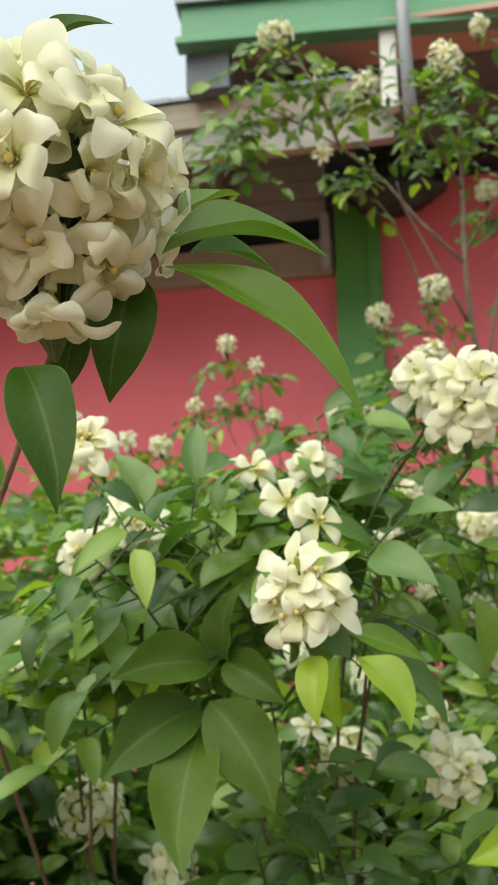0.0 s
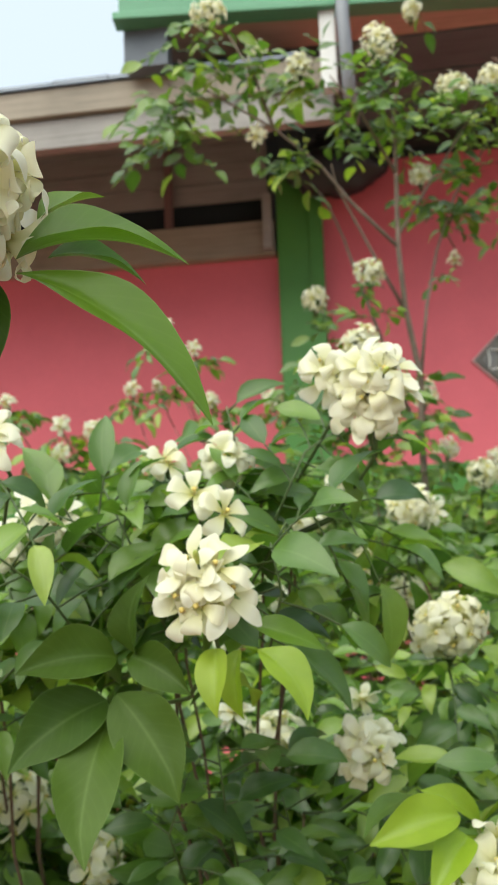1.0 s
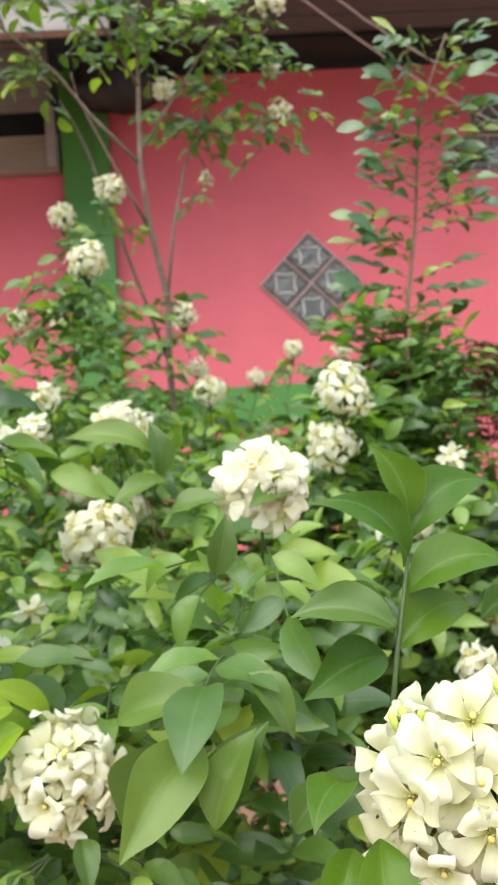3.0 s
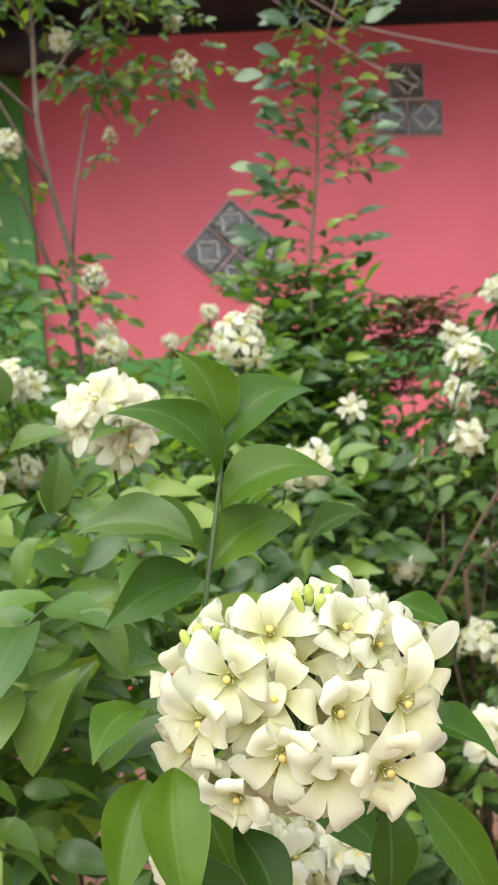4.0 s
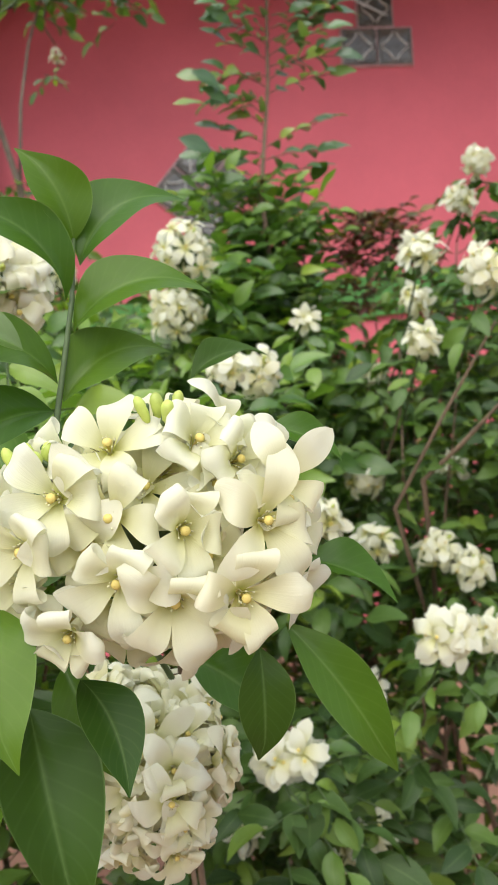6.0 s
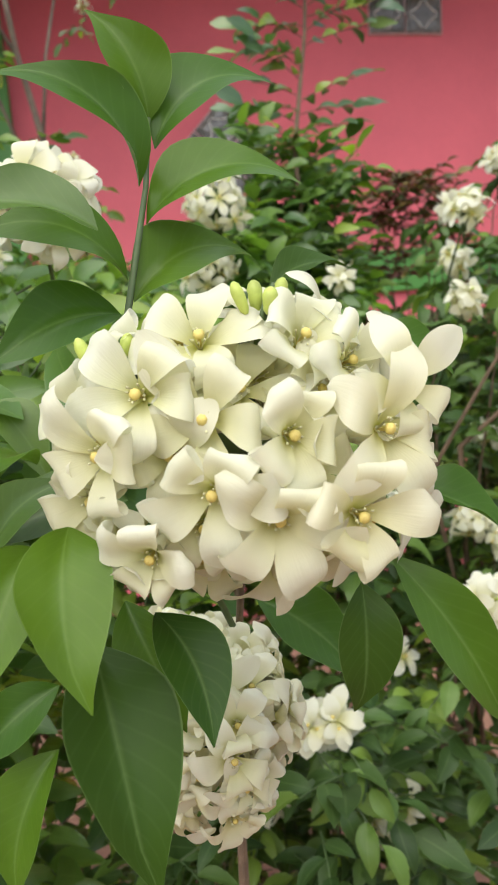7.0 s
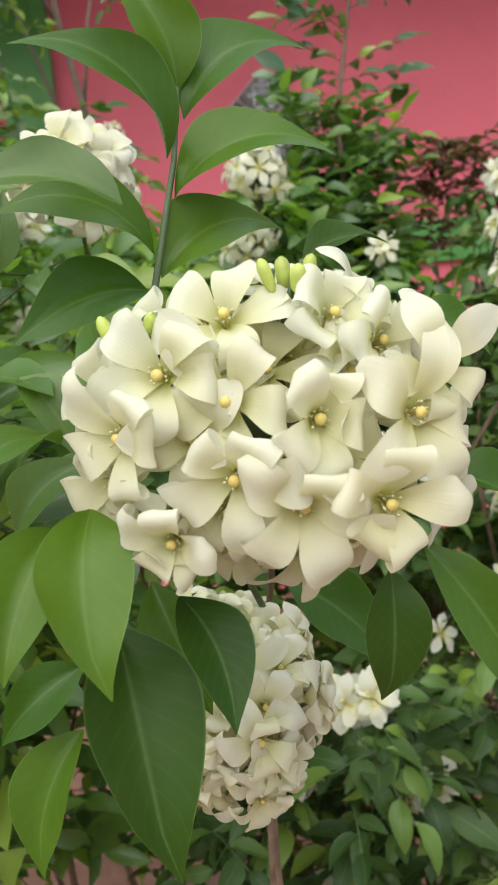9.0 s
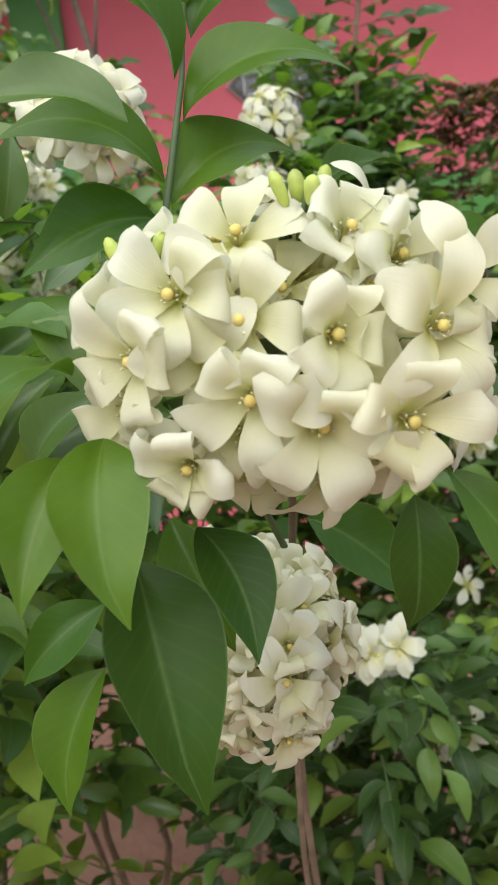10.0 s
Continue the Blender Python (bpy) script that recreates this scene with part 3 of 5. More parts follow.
SMALL_FLOWERS = [flower_mesh(30 + k, c, 30, 0.4, 0.0108, False, 0.8, 0.0205, 45) for k, c in enumerate((-25, -60, -40, -95, -75))]
STARS = [flower_mesh(50 + k, c, 20, 0.35, 0.0108, False, 0.5, 0.0215, 25) for k, c in enumerate((-10, -30, -50))]
LEAVES = [leaf_grid(1.0, w, a, f, 7, 2, 0.12, t, k) for w, a, f, t, k in ((0.46, 0.8, 0.4, 0.35, 0.10), (0.40, 1.1, 0.5, -0.4, -0.12), (0.48, 0.45, 0.3, 0.25, 0.08), (0.42, 1.4, 0.55, 0.5, -0.05), (0.38, 0.7, 0.6, -0.3, 0.14))]
BROAD = [leaf_grid(1.0, w, a, f, 6, 2, 0.1, t, k) for w, a, f, t, k in ((0.52, 0.5, 0.3, 0.25, 0.06), (0.48, 0.8, 0.4, -0.3, -0.08), (0.55, 0.3, 0.25, 0.2, 0.0))]
TOPS = []


def aim(at, z_axis, spin, scale=1.0):
    q = Vector(z_axis).to_track_quat("Z", "Y").to_matrix().to_4x4()
    return Matrix.Translation(at) @ q @ Matrix.Rotation(spin, 4, "Z") @ Matrix.Scale(scale, 4)


def lay(at, along, face, scale=1.0):
    """A frame with Y along the leaf and Z as near to face as it can be."""
    y = Vector(along).normalized()
    x = y.cross(Vector(face))
    if x.length < 1e-4:
        x = y.cross(Vector((0.3, -0.2, 0.9)))
    x.normalize()
    z = x.cross(y)
    return Matrix(((x.x, y.x, z.x, at[0]), (x.y, y.y, z.y, at[1]), (x.z, y.z, z.z, at[2]), (0, 0, 0, 1))) @ Matrix.Scale(scale, 4)


def spray(b, at, along, size, n, rng, droop=0.35, bias=(0, -0.5, 0.45), stray=0.8, leaves=LEAVES):
    """One compound leaf: a stalk with leaflets set alternately and one at its end."""
    d = Vector(along).normalized()
    sidev = d.cross(Vector((0, 0, 1)))
    if sidev.length < 0.1:
        sidev = Vector((rng.uniform(-1, 1), rng.uniform(-1, 1), 0))
    sidev.normalize()
    upv = sidev.cross(d).normalized()
    length = size * (0.4 + 0.23 * n if n > 1 else 0.22)
    p0 = Vector(at)
    for k in range(n):
        s = (k + 1) / n
        p = Vector(at) + d * length * s - Vector((0, 0, droop * length * s * s * 0.5))
        b.stalk(p0, p, 0.0008)
        p0 = p
        last = k == n - 1
        sgn = 0 if last else (1 if k % 2 else -1)
        out = (d * (0.75 if not last else 1.0) + sidev * sgn * 1.0 + upv * rng.uniform(-0.1, 0.35) + Vector((0, 0, -droop * 0.5))).normalized()
        face = upv * 0.5 + Vector(bias) + Vector((rng.uniform(-1, 1), rng.uniform(-1, 1), rng.uniform(-0.6, 0.6))) * stray
        sc = size * rng.uniform(0.75, 1.12) * (0.7 + 0.3 * s)
        b.add(*leaves[rng.randrange(len(leaves))], lay(p, out, face, sc), 0)


def bud(bm, p, d, length, r):
    """A closed bud: a slim oval on its stalk; its faces take the second material."""
    first = len(bm.faces)
    prof = ((0.0, 0.35), (0.15, 0.75), (0.4, 0.9), (0.7, 1.0), (0.9, 0.7), (1.0, 0.2))
    rings = []
    q = Vector(d).to_track_quat("Z", "Y")
    for s, w in prof:
        rings.append([bm.verts.new(Vector(p) + q @ Vector((r * w * math.cos(a), r * w * math.sin(a), length * s))) for a in (0.785 * k for k in range(8))])
    for u, v in zip(rings, rings[1:]):
        for k in range(8):
            bm.faces.new((u[k], u[(k + 1) % 8], v[(k + 1) % 8], v[k]))
    bm.faces.new(rings[-1])
    bm.faces.ensure_lookup_table()
    for k in range(first, len(bm.faces)):
        bm.faces[k].material_index = 1
        bm.faces[k].smooth = True


def head(bush, at, r, n, facing=(0.0, -0.5, 0.5), dress=True, grow=1.0):
    """A flower head: green stalks and buds in one mesh, each open flower a piece on it."""
    rng = random.Random(hash((round(at[0] * 1000), round(at[1] * 1000), n)) % 99991)
    c = Vector(at)
    if n < 20 and c.y < 0.8 and dress:
        facing = (0.05, -0.85, 0.3)
    face = Vector(facing).normalized()
    base = c - face * r * 0.55 - Vector((0, 0, r * 0.6))
    bm = bmesh.new()
    if n >= 8:
        core = bmesh.ops.create_icosphere(bm, subdivisions=2, radius=max(0.005, (r - 0.013) * 0.62), matrix=Matrix.Translation(c))
        for v in core["verts"]:
            v.co += (v.co - c) * rng.uniform(-0.2, 0.2)
        for f in bm.faces:
            f.material_index, f.smooth = 0, True
    dirs = []
    full = n >= 20
    sx, sy, sz = rng.uniform(0.85, 1.18), rng.uniform(0.85, 1.15), rng.uniform(0.85, 1.18)
    near = not full and c.y < 0.8 and n
    n = round(n * (1.4 if full and c.y > 0.8 else 1.2 if full else 1.2)) if n > 5 and bush is not RIGHT and not near else n
    if near and n > 5:
        n = round(n * 1.5)
    tries = max(n, 3)
    for k in range(tries):
        z = 1 - (k + 0.5) / tries * (1.0 if near else 1.55 if n > 5 else 0.9)
        a = k * 2.39996 + rng.uniform(-0.3, 0.3)
        q = math.sqrt(max(0, 1 - z * z))
        v = Vector((q * math.cos(a), q * math.sin(a), z))
        v = face.to_track_quat("Z", "Y") @ v
        dirs.append(Vector((v.x * sx, v.y * sy, v.z * sz)))
    small = c.y > 0.8
    spread = max(0.003, r - 0.017) if near else max(0.0, r - 0.013)
    for k, d in enumerate(dirs):
        tube(bm, [base, c.lerp(base, 0.4) + d * spread * 0.4, c + d * max(0.002, spread - 0.008)], 0.0011, 0.0009, 5)
    for k in range((1 if dress and n > 5 else 0) if n else 9):
        d = (dirs[k % len(dirs)] + Vector((rng.uniform(-0.6, 0.6), rng.uniform(-0.6, 0.6), rng.uniform(-0.2, 0.7)))).normalized()
        p = c + d * (r - (0.010 if n else 0.012))
        tube(bm, [base, p], 0.0008, 0.0008, 4)
        bud(bm, p, d, 0.009, 0.0016)
    me = bpy.data.meshes.new("flower_head")
    bm.to_mesh(me)
    bm.free()
    me.materials.append(M_GREENSTEM)
    me.materials.append(M_BUD)
    me.materials.append(M_PETAL)
    hd = under(new("flower_head", me), bush)
    pool = STARS if bush is RIGHT or (small and not full) else OPEN if not full else SMALL_FLOWERS if small else FLOWERS
    for k in range(n):
        d = dirs[k]
        fl = new("flower", pool[rng.randrange(len(pool))])
        fl.parent = hd
        tilt = (d * (0.6 if near else 1.0) + face * (0.7 if near else 0.0) + Vector((rng.uniform(-0.38, 0.38), rng.uniform(-0.38, 0.38), rng.uniform(-0.38, 0.38)))).normalized()
        fl.matrix_basis = aim(c + d * spread * rng.uniform(0.7, 1.12), tilt, rng.uniform(0, 6.28), grow * (1.1 if bush is RIGHT else 1.0) * rng.uniform(0.82, 1.14))
    if bush is not TALL and at[2] < 1.75 and at[1] > 0.4:
        TOPS.append((at[0], at[1], at[2] - 0.35 * r))
    HEADS.append((bush, at, r, dress))
    return hd


HEADS = []


def bloom(hd, at, centre, spin, scale=1.0, kind=0, sink=0.004):
    """One open flower of the large head, facing outward from its centre."""
    d = (Vector(at) - Vector(centre)).normalized()
    d = (d + Vector((0.18 * math.sin(spin * 3), -0.25, 0.18 * math.cos(spin * 5)))).normalized()
    fl = new("flower", FLOWERS[kind % len(FLOWERS)])
    fl.parent = hd
    fl.matrix_basis = aim(Vector(at) - d * sink, d, spin, scale)


def hero_leaf(bush, base, tip, width, mat, arch=0.45, bow=None, face=None):
    """A single large leaf from its stalk to its tip, bowed upward between the two."""
    a, b = Vector(base), Vector(tip)
    d = b - a
    chord = d.length
    rng = random.Random(round(a.x * 7919 + a.z * 104729 + b.z * 5003))
    normal = Vector((rng.uniform(-0.5, 0.5), -0.7, 0.75))
    if face:
        normal = Vector(face)
    length = chord * (arch / 2) / math.sin(arch / 2)
    ratio = min(0.54 if face else 0.47, max(0.3, width * 1.1 / length))
    m = lay(a, d, normal)
    side = 1 if m[2][0] > 0 else -1
    bow = side * (rng.uniform(-0.02, 0.10) if bow is None else bow)
    vs, fs, uvs = leaf_grid(length, ratio * length, arch, rng.uniform(0.35, 0.7), 16, 6, rng.uniform(0.06, 0.16), rng.uniform(-0.3, 0.3), 0.0, 0.98 if bush is NEAR else 0.9)
    t = uvs[:, 1]
    vs[:, 0] += bow * length * 4 * t * (1 - t) + 0.04 * length * rng.uniform(-1, 1) * np.maximum(0, t - 0.8) * 5
    ob = under(new("leaf", grid_mesh("leaf", vs, fs, uvs, mat)), bush)
    ob.matrix_basis = m @ Matrix.Rotation(arch / 2, 4, "X")
    return ob


# ---- plants: the bushes ----
LEFT = thing("jasmine_bush", (-0.12, 0.95, 0.0), "orange jasmine bush with glossy green leaves and white flower heads", "bush", "jasmine bushes")
MIDDLE = thing("jasmine_bush", (0.22, 1.15, 0.0), "dense orange jasmine bush covered in white flower heads", "bush", "jasmine bushes")
NEAR = thing("jasmine_bush", (0.34, 0.62, 0.0), "jasmine bush with one very large cream flower head", "bush", "jasmine bushes")
RIGHT = thing("jasmine_bush", (0.72, 1.15, 0.0), "open jasmine bush with loose white flowers and bare twigs", "bush", "jasmine bushes")
TALL = thing("jasmine_shrub", (0.16, 1.95, 0.0), "tall thin jasmine shrub with forked stems and a sparse crown", "shrub")
BACK = thing("jasmine_bush", (0.57, 1.55, 0.0), "dark leafy jasmine bush without open flowers", "bush", "jasmine bushes")
SAPLING = thing("sapling", (0.56, 1.48, 0.0), "slender green sapling with pinnate glossy leaves", "sapling")
REDBUSH = thing("red_leaved_shrub", (0.75, 1.55, 0.0), "low shrub with small dark red and green leaves", "shrub")

# the large head before the camera, flower by flower
BIG = (0.320, 0.372, 1.3476)
big = head(NEAR, BIG, 0.030, 8, (0.1, 0.75, 0.2), False)
STIGMAS = [(0.295, 0.338, 1.362), (0.285, 0.338, 1.349), (0.309, 0.335, 1.355), (0.328, 0.328, 1.350), (0.309, 0.328, 1.339), (0.323, 0.327, 1.332), (0.336, 0.346, 1.372), (0.350, 0.331, 1.349), (0.311, 0.347, 1.374), (0.341, 0.325, 1.331), (0.357, 0.334, 1.358), (0.294, 0.335, 1.325)]
for k, at in enumerate(STIGMAS):
    bloom(big, at, BIG, 0.7 + 1.3 * k + (0.63 if k == 10 else 0), 0.95 if k < 10 else 0.84, k, 0.0056)
RIM = [(0.276, 0.352, 1.359), (0.273, 0.354, 1.344), (0.278, 0.346, 1.336), (0.285, 0.356, 1.371), (0.285, 0.349, 1.326), (0.304, 0.354, 1.316), (0.317, 0.352, 1.313), (0.328, 0.350, 1.311), (0.340, 0.346, 1.318), (0.354, 0.349, 1.323), (0.366, 0.355, 1.339), (0.367, 0.358, 1.351), (0.364, 0.358, 1.364), (0.358, 0.361, 1.371), (0.352, 0.366, 1.378), (0.341, 0.360, 1.378), (0.329, 0.359, 1.383), (0.305, 0.360, 1.378), (0.293, 0.359, 1.374)]
for k, at in enumerate(RIM):
    bloom(big, at, BIG, 0.4 + 1.9 * k, (0.86 if k < 11 or k > 16 else 0.72) + 0.05 * (k % 3), k + 1, 0.011)
BETWEEN = [(0.342, 0.343, 1.360), (0.299, 0.338, 1.346), (0.306, 0.340, 1.327), (0.327, 0.350, 1.368), (0.281, 0.347, 1.351), (0.336, 0.336, 1.340), (0.320, 0.343, 1.363), (0.350, 0.341, 1.366)]
for k, at in enumerate(BETWEEN):
    bloom(big, at, BIG, 0.9 + 2.1 * k, 0.88, k + 4, 0.011)
for k, at in enumerate([(0.362, 0.353, 1.323), (0.288, 0.350, 1.320), (0.333, 0.346, 1.313)]):
    fl = new("flower", HALF_OPEN[k % 2])
    fl.parent = big
    d = (Vector(at) - Vector(BIG)).normalized()
    fl.matrix_basis = aim(Vector(at) - d * 0.010, d, 1.7 * k, 0.9)
bm = bmesh.new()
for _c in (((0.3265, 0.3500, 1.3845), (0.2890, 0.3540, 1.3750))):
    for k in range(5):
        p = Vector(_c) + Vector((0.0038 * math.cos(k * 1.7), 0.0035 * math.sin(k * 1.7), -0.0008 * k))
        bud(bm, p - Vector((0, 0, 0.005)), (0.35 * math.cos(k * 1.7), -0.1, 1), 0.0066 + 0.0008 * (k % 3), 0.0017 + 0.0003 * (k % 2))
        tube(bm, [p, Vector(BIG).lerp(p, 0.5)], 0.0009, 0.0009, 5)
under(part("bud", bm, [M_GREENSTEM, M_BUD], smooth=True), NEAR)
head(NEAR, (0.304, 0.462, 1.236), 0.0420, 62, (0.0, -0.6, 0.4), False, 0.80)          # the full head just below it
head(LEFT, (-0.054, 0.237, 1.581), 0.0435, 60, (0.1, -0.5, 0.3), False, 0.82)          # the head close by at the start

head(LEFT, (-0.022, 0.474, 1.467), 0.029, 6)
head(LEFT, (-0.037, 0.615, 1.548), 0.022, 4)
head(LEFT, (0.066, 0.548, 1.580), 0.034, 10)
head(LEFT, (0.064, 0.546, 1.565), 0.023, 5)
head(LEFT, (0.039, 0.556, 1.590), 0.022, 4)
head(LEFT, (0.050, 0.666, 1.346), 0.029, 7)
head(LEFT, (-0.049, 0.907, 1.303), 0.033, 8)
head(LEFT, (-0.072, 0.596, 1.544), 0.010, 2)
head(LEFT, (-0.041, 0.534, 1.519), 0.009, 1)
head(LEFT, (-0.023, 0.529, 1.507), 0.010, 1)
head(LEFT, (-0.149, 0.495, 1.554), 0.016, 5)
head(LEFT, (-0.313, 0.739, 1.408), 0.014, 4)
head(LEFT, (-0.210, 0.850, 1.205), 0.030, 9)
head(LEFT, (-0.289, 0.839, 1.260), 0.038, 10)
head(LEFT, (-0.166, 0.620, 1.524), 0.020, 6)
head(LEFT, (-0.157, 0.607, 1.512), 0.020, 6)
head(LEFT, (-0.200, 0.617, 1.494), 0.013, 4)
head(LEFT, (-0.037, 1.144, 1.522), 0.023, 6)
head(LEFT, (-0.078, 0.852, 1.337), 0.013, 3)
head(LEFT, (-0.030, 0.979, 1.248), 0.012, 2)
head(MIDDLE, (0.033, 1.378, 1.447), 0.035, 14)
head(MIDDLE, (0.098, 1.409, 1.410), 0.033, 9)
head(MIDDLE, (0.119, 0.841, 1.412), 0.036, 22)
head(MIDDLE, (0.100, 1.233, 1.533), 0.036, 12)
head(MIDDLE, (0.127, 0.569, 1.291), 0.042, 24)
head(MIDDLE, (0.256, 0.593, 1.454), 0.034, 17)
head(MIDDLE, (0.393, 1.219, 1.485), 0.044, 17)
head(MIDDLE, (0.407, 1.194, 1.554), 0.041, 14)
head(MIDDLE, (0.039, 1.515, 1.823), 0.040, 18)
head(MIDDLE, (0.231, 1.535, 1.595), 0.034, 10)
head(MIDDLE, (0.101, 1.240, 1.539), 0.031, 9)
head(MIDDLE, (0.122, 1.294, 1.532), 0.030, 9)
head(MIDDLE, (-0.033, 1.351, 1.532), 0.032, 9)
head(MIDDLE, (0.006, 1.249, 1.577), 0.022, 6)
head(MIDDLE, (0.039, 1.400, 1.455), 0.032, 7)
head(MIDDLE, (-0.165, 1.951, 1.813), 0.028, 8)
head(MIDDLE, (-0.092, 1.948, 1.812), 0.025, 6)
head(MIDDLE, (0.413, 0.933, 1.401), 0.025, 7)
head(MIDDLE, (0.555, 1.225, 1.458), 0.015, 3)
head(MIDDLE, (0.211, 2.037, 1.689), 0.032, 6)
head(MIDDLE, (-0.078, 1.130, 1.431), 0.023, 6)
head(MIDDLE, (-0.043, 1.032, 1.367), 0.024, 5)
head(MIDDLE, (-0.135, 1.131, 1.374), 0.019, 5)
head(MIDDLE, (0.036, 0.935, 1.334), 0.010, 2)
head(MIDDLE, (-0.457, 2.116, 2.035), 0.034, 7)
head(MIDDLE, (-0.384, 2.139, 1.980), 0.025, 4)
head(MIDDLE, (-0.541, 2.119, 1.885), 0.027, 4)
head(MIDDLE, (-0.478, 2.131, 1.895), 0.019, 3)
head(MIDDLE, (-0.415, 2.144, 1.903), 0.018, 3)
head(MIDDLE, (-0.313, 1.971, 1.819), 0.027, 4)
head(MIDDLE, (-0.539, 1.625, 1.731), 0.022, 4)
head(MIDDLE, (-0.475, 1.641, 1.719), 0.027, 6)
head(MIDDLE, (-0.542, 1.633, 1.675), 0.026, 5)
head(MIDDLE, (-0.759, 1.874, 1.828), 0.024, 4)
head(MIDDLE, (0.181, 2.341, 1.866), 0.047, 12)
head(MIDDLE, (0.367, 2.424, 1.701), 0.032, 8)
head(MIDDLE, (0.487, 2.553, 1.790), 0.035, 9)
head(MIDDLE, (0.589, 2.318, 1.746), 0.029, 6)
head(MIDDLE, (0.730, 1.916, 1.546), 0.018, 3)
head(RIGHT, (0.699, 0.990, 1.471), 0.029, 14)
head(RIGHT, (0.870, 1.445, 1.629), 0.029, 9)
head(RIGHT, (0.659, 1.060, 1.505), 0.026, 7)
head(RIGHT, (0.637, 1.026, 1.406), 0.023, 7)
head(RIGHT, (0.639, 1.061, 1.171), 0.027, 8)
head(RIGHT, (0.665, 1.029, 1.151), 0.023, 6)
head(RIGHT, (0.551, 0.798, 1.157), 0.030, 8)
head(RIGHT, (0.588, 1.151, 1.252), 0.031, 9)
head(RIGHT, (0.572, 1.084, 1.182), 0.029, 8)
head(RIGHT, (0.526, 0.992, 1.050), 0.018, 1)
head(RIGHT, (0.456, 1.039, 1.393), 0.031, 11)
head(RIGHT, (0.891, 1.414, 1.679), 0.026, 8)
head(RIGHT, (0.748, 1.933, 1.543), 0.018, 4)
head(RIGHT, (0.660, 1.640, 1.459), 0.018, 4)
head(RIGHT, (0.687, 1.183, 1.461), 0.024, 7)
head(RIGHT, (0.665, 1.336, 1.381), 0.018, 4)
head(RIGHT, (0.482, 0.919, 1.248), 0.025, 9)
head(RIGHT, (0.394, 0.772, 1.088), 0.014, 5)
head(RIGHT, (0.414, 0.770, 1.092), 0.011, 3)
head(RIGHT, (0.365, 0.872, 0.985), 0.013, 4)
head(RIGHT, (0.445, 0.812, 0.983), 0.013, 4)
head(RIGHT, (0.484, 0.857, 0.970), 0.012, 4)
head(RIGHT, (0.726, 1.225, 1.242), 0.019, 4)
head(RIGHT, (0.647, 0.942, 1.103), 0.019, 5)
head(RIGHT, (0.515, 0.975, 0.814), 0.018, 5)
head(RIGHT, (0.466, 0.989, 0.900), 0.017, 4)
head(RIGHT, (0.435, 0.906, 1.030), 0.014, 4)
head(RIGHT, (0.395, 0.974, 0.808), 0.016, 4)
head(RIGHT, (0.776, 1.426, 1.564), 0.017, 5)
head(TALL, (-0.231, 1.645, 2.542), 0.041, 12)
head(TALL, (-0.060, 1.732, 2.462), 0.030, 8)
head(TALL, (-0.144, 1.716, 2.491), 0.032, 5)
head(TALL, (0.103, 1.753, 2.502), 0.045, 13)
head(TALL, (0.171, 1.755, 2.567), 0.028, 8)
head(TALL, (0.265, 1.837, 2.428), 0.037, 11)
head(TALL, (0.342, 1.895, 2.475), 0.031, 7)
head(TALL, (0.180, 1.894, 2.271), 0.031, 6)
head(TALL, (0.251, 1.845, 2.439), 0.034, 10)
head(TALL, (0.424, 1.945, 2.482), 0.037, 11)
head(TALL, (0.419, 2.000, 2.353), 0.024, 7)
head(TALL, (0.437, 2.004, 2.260), 0.034, 6)
head(TALL, (0.180, 1.901, 2.274), 0.027, 5)
head(TALL, (0.260, 2.106, 2.150), 0.022, 3)
head(TALL, (0.340, 1.894, 2.485), 0.028, 7)
head(TALL, (-0.153, 1.735, 2.319), 0.028, 4)
head(TALL, (0.060, 1.805, 2.037), 0.038, 12)
head(TALL, (-0.069, 2.001, 2.042), 0.038, 10)
head(TALL, (-0.063, 1.747, 2.287), 0.031, 0)

hero_leaf(NEAR, (0.276, 0.352, 1.332), (0.277, 0.327, 1.295), 0.020, M_MID, 0.85)
hero_leaf(NEAR, (0.267, 0.357, 1.327), (0.255, 0.334, 1.298), 0.017, M_MID, 1.03)
hero_leaf(NEAR, (0.277, 0.368, 1.298), (0.286, 0.340, 1.243), 0.026, M_DARK, 0.94)
hero_leaf(NEAR, (0.294, 0.358, 1.307), (0.304, 0.338, 1.279), 0.027, M_DARK, 0.62)
hero_leaf(NEAR, (0.346, 0.354, 1.309), (0.343, 0.356, 1.275), 0.019, M_DARK, 1.11)
hero_leaf(NEAR, (0.355, 0.357, 1.314), (0.382, 0.356, 1.263), 0.016, M_MID, 0.82)
hero_leaf(NEAR, (0.268, 0.369, 1.346), (0.251, 0.339, 1.341), 0.016, M_MID, 1.19)
hero_leaf(NEAR, (0.360, 0.378, 1.371), (0.382, 0.375, 1.358), 0.017, M_MID, 0.6)
hero_leaf(NEAR, (0.365, 0.375, 1.328), (0.393, 0.370, 1.311), 0.017, M_MID, 0.67)
hero_leaf(NEAR, (0.262, 0.390, 1.262), (0.246, 0.386, 1.221), 0.019, M_MID, 0.66)
hero_leaf(NEAR, (0.264, 0.392, 1.280), (0.238, 0.391, 1.260), 0.019, M_MID, 0.81)
hero_leaf(NEAR, (0.307, 0.410, 1.440), (0.293, 0.410, 1.473), 0.021, M_MID, 0.7, 0.08, (0.3, -0.9, 0.2))
hero_leaf(NEAR, (0.308, 0.410, 1.432), (0.349, 0.424, 1.452), 0.021, M_MID, 1.2, 0.16, (-0.1, -0.85, 0.5))
hero_leaf(NEAR, (0.303, 0.404, 1.409), (0.350, 0.404, 1.418), 0.020, M_MID, 1.5, 0.10, (-0.1, -0.75, 0.65))
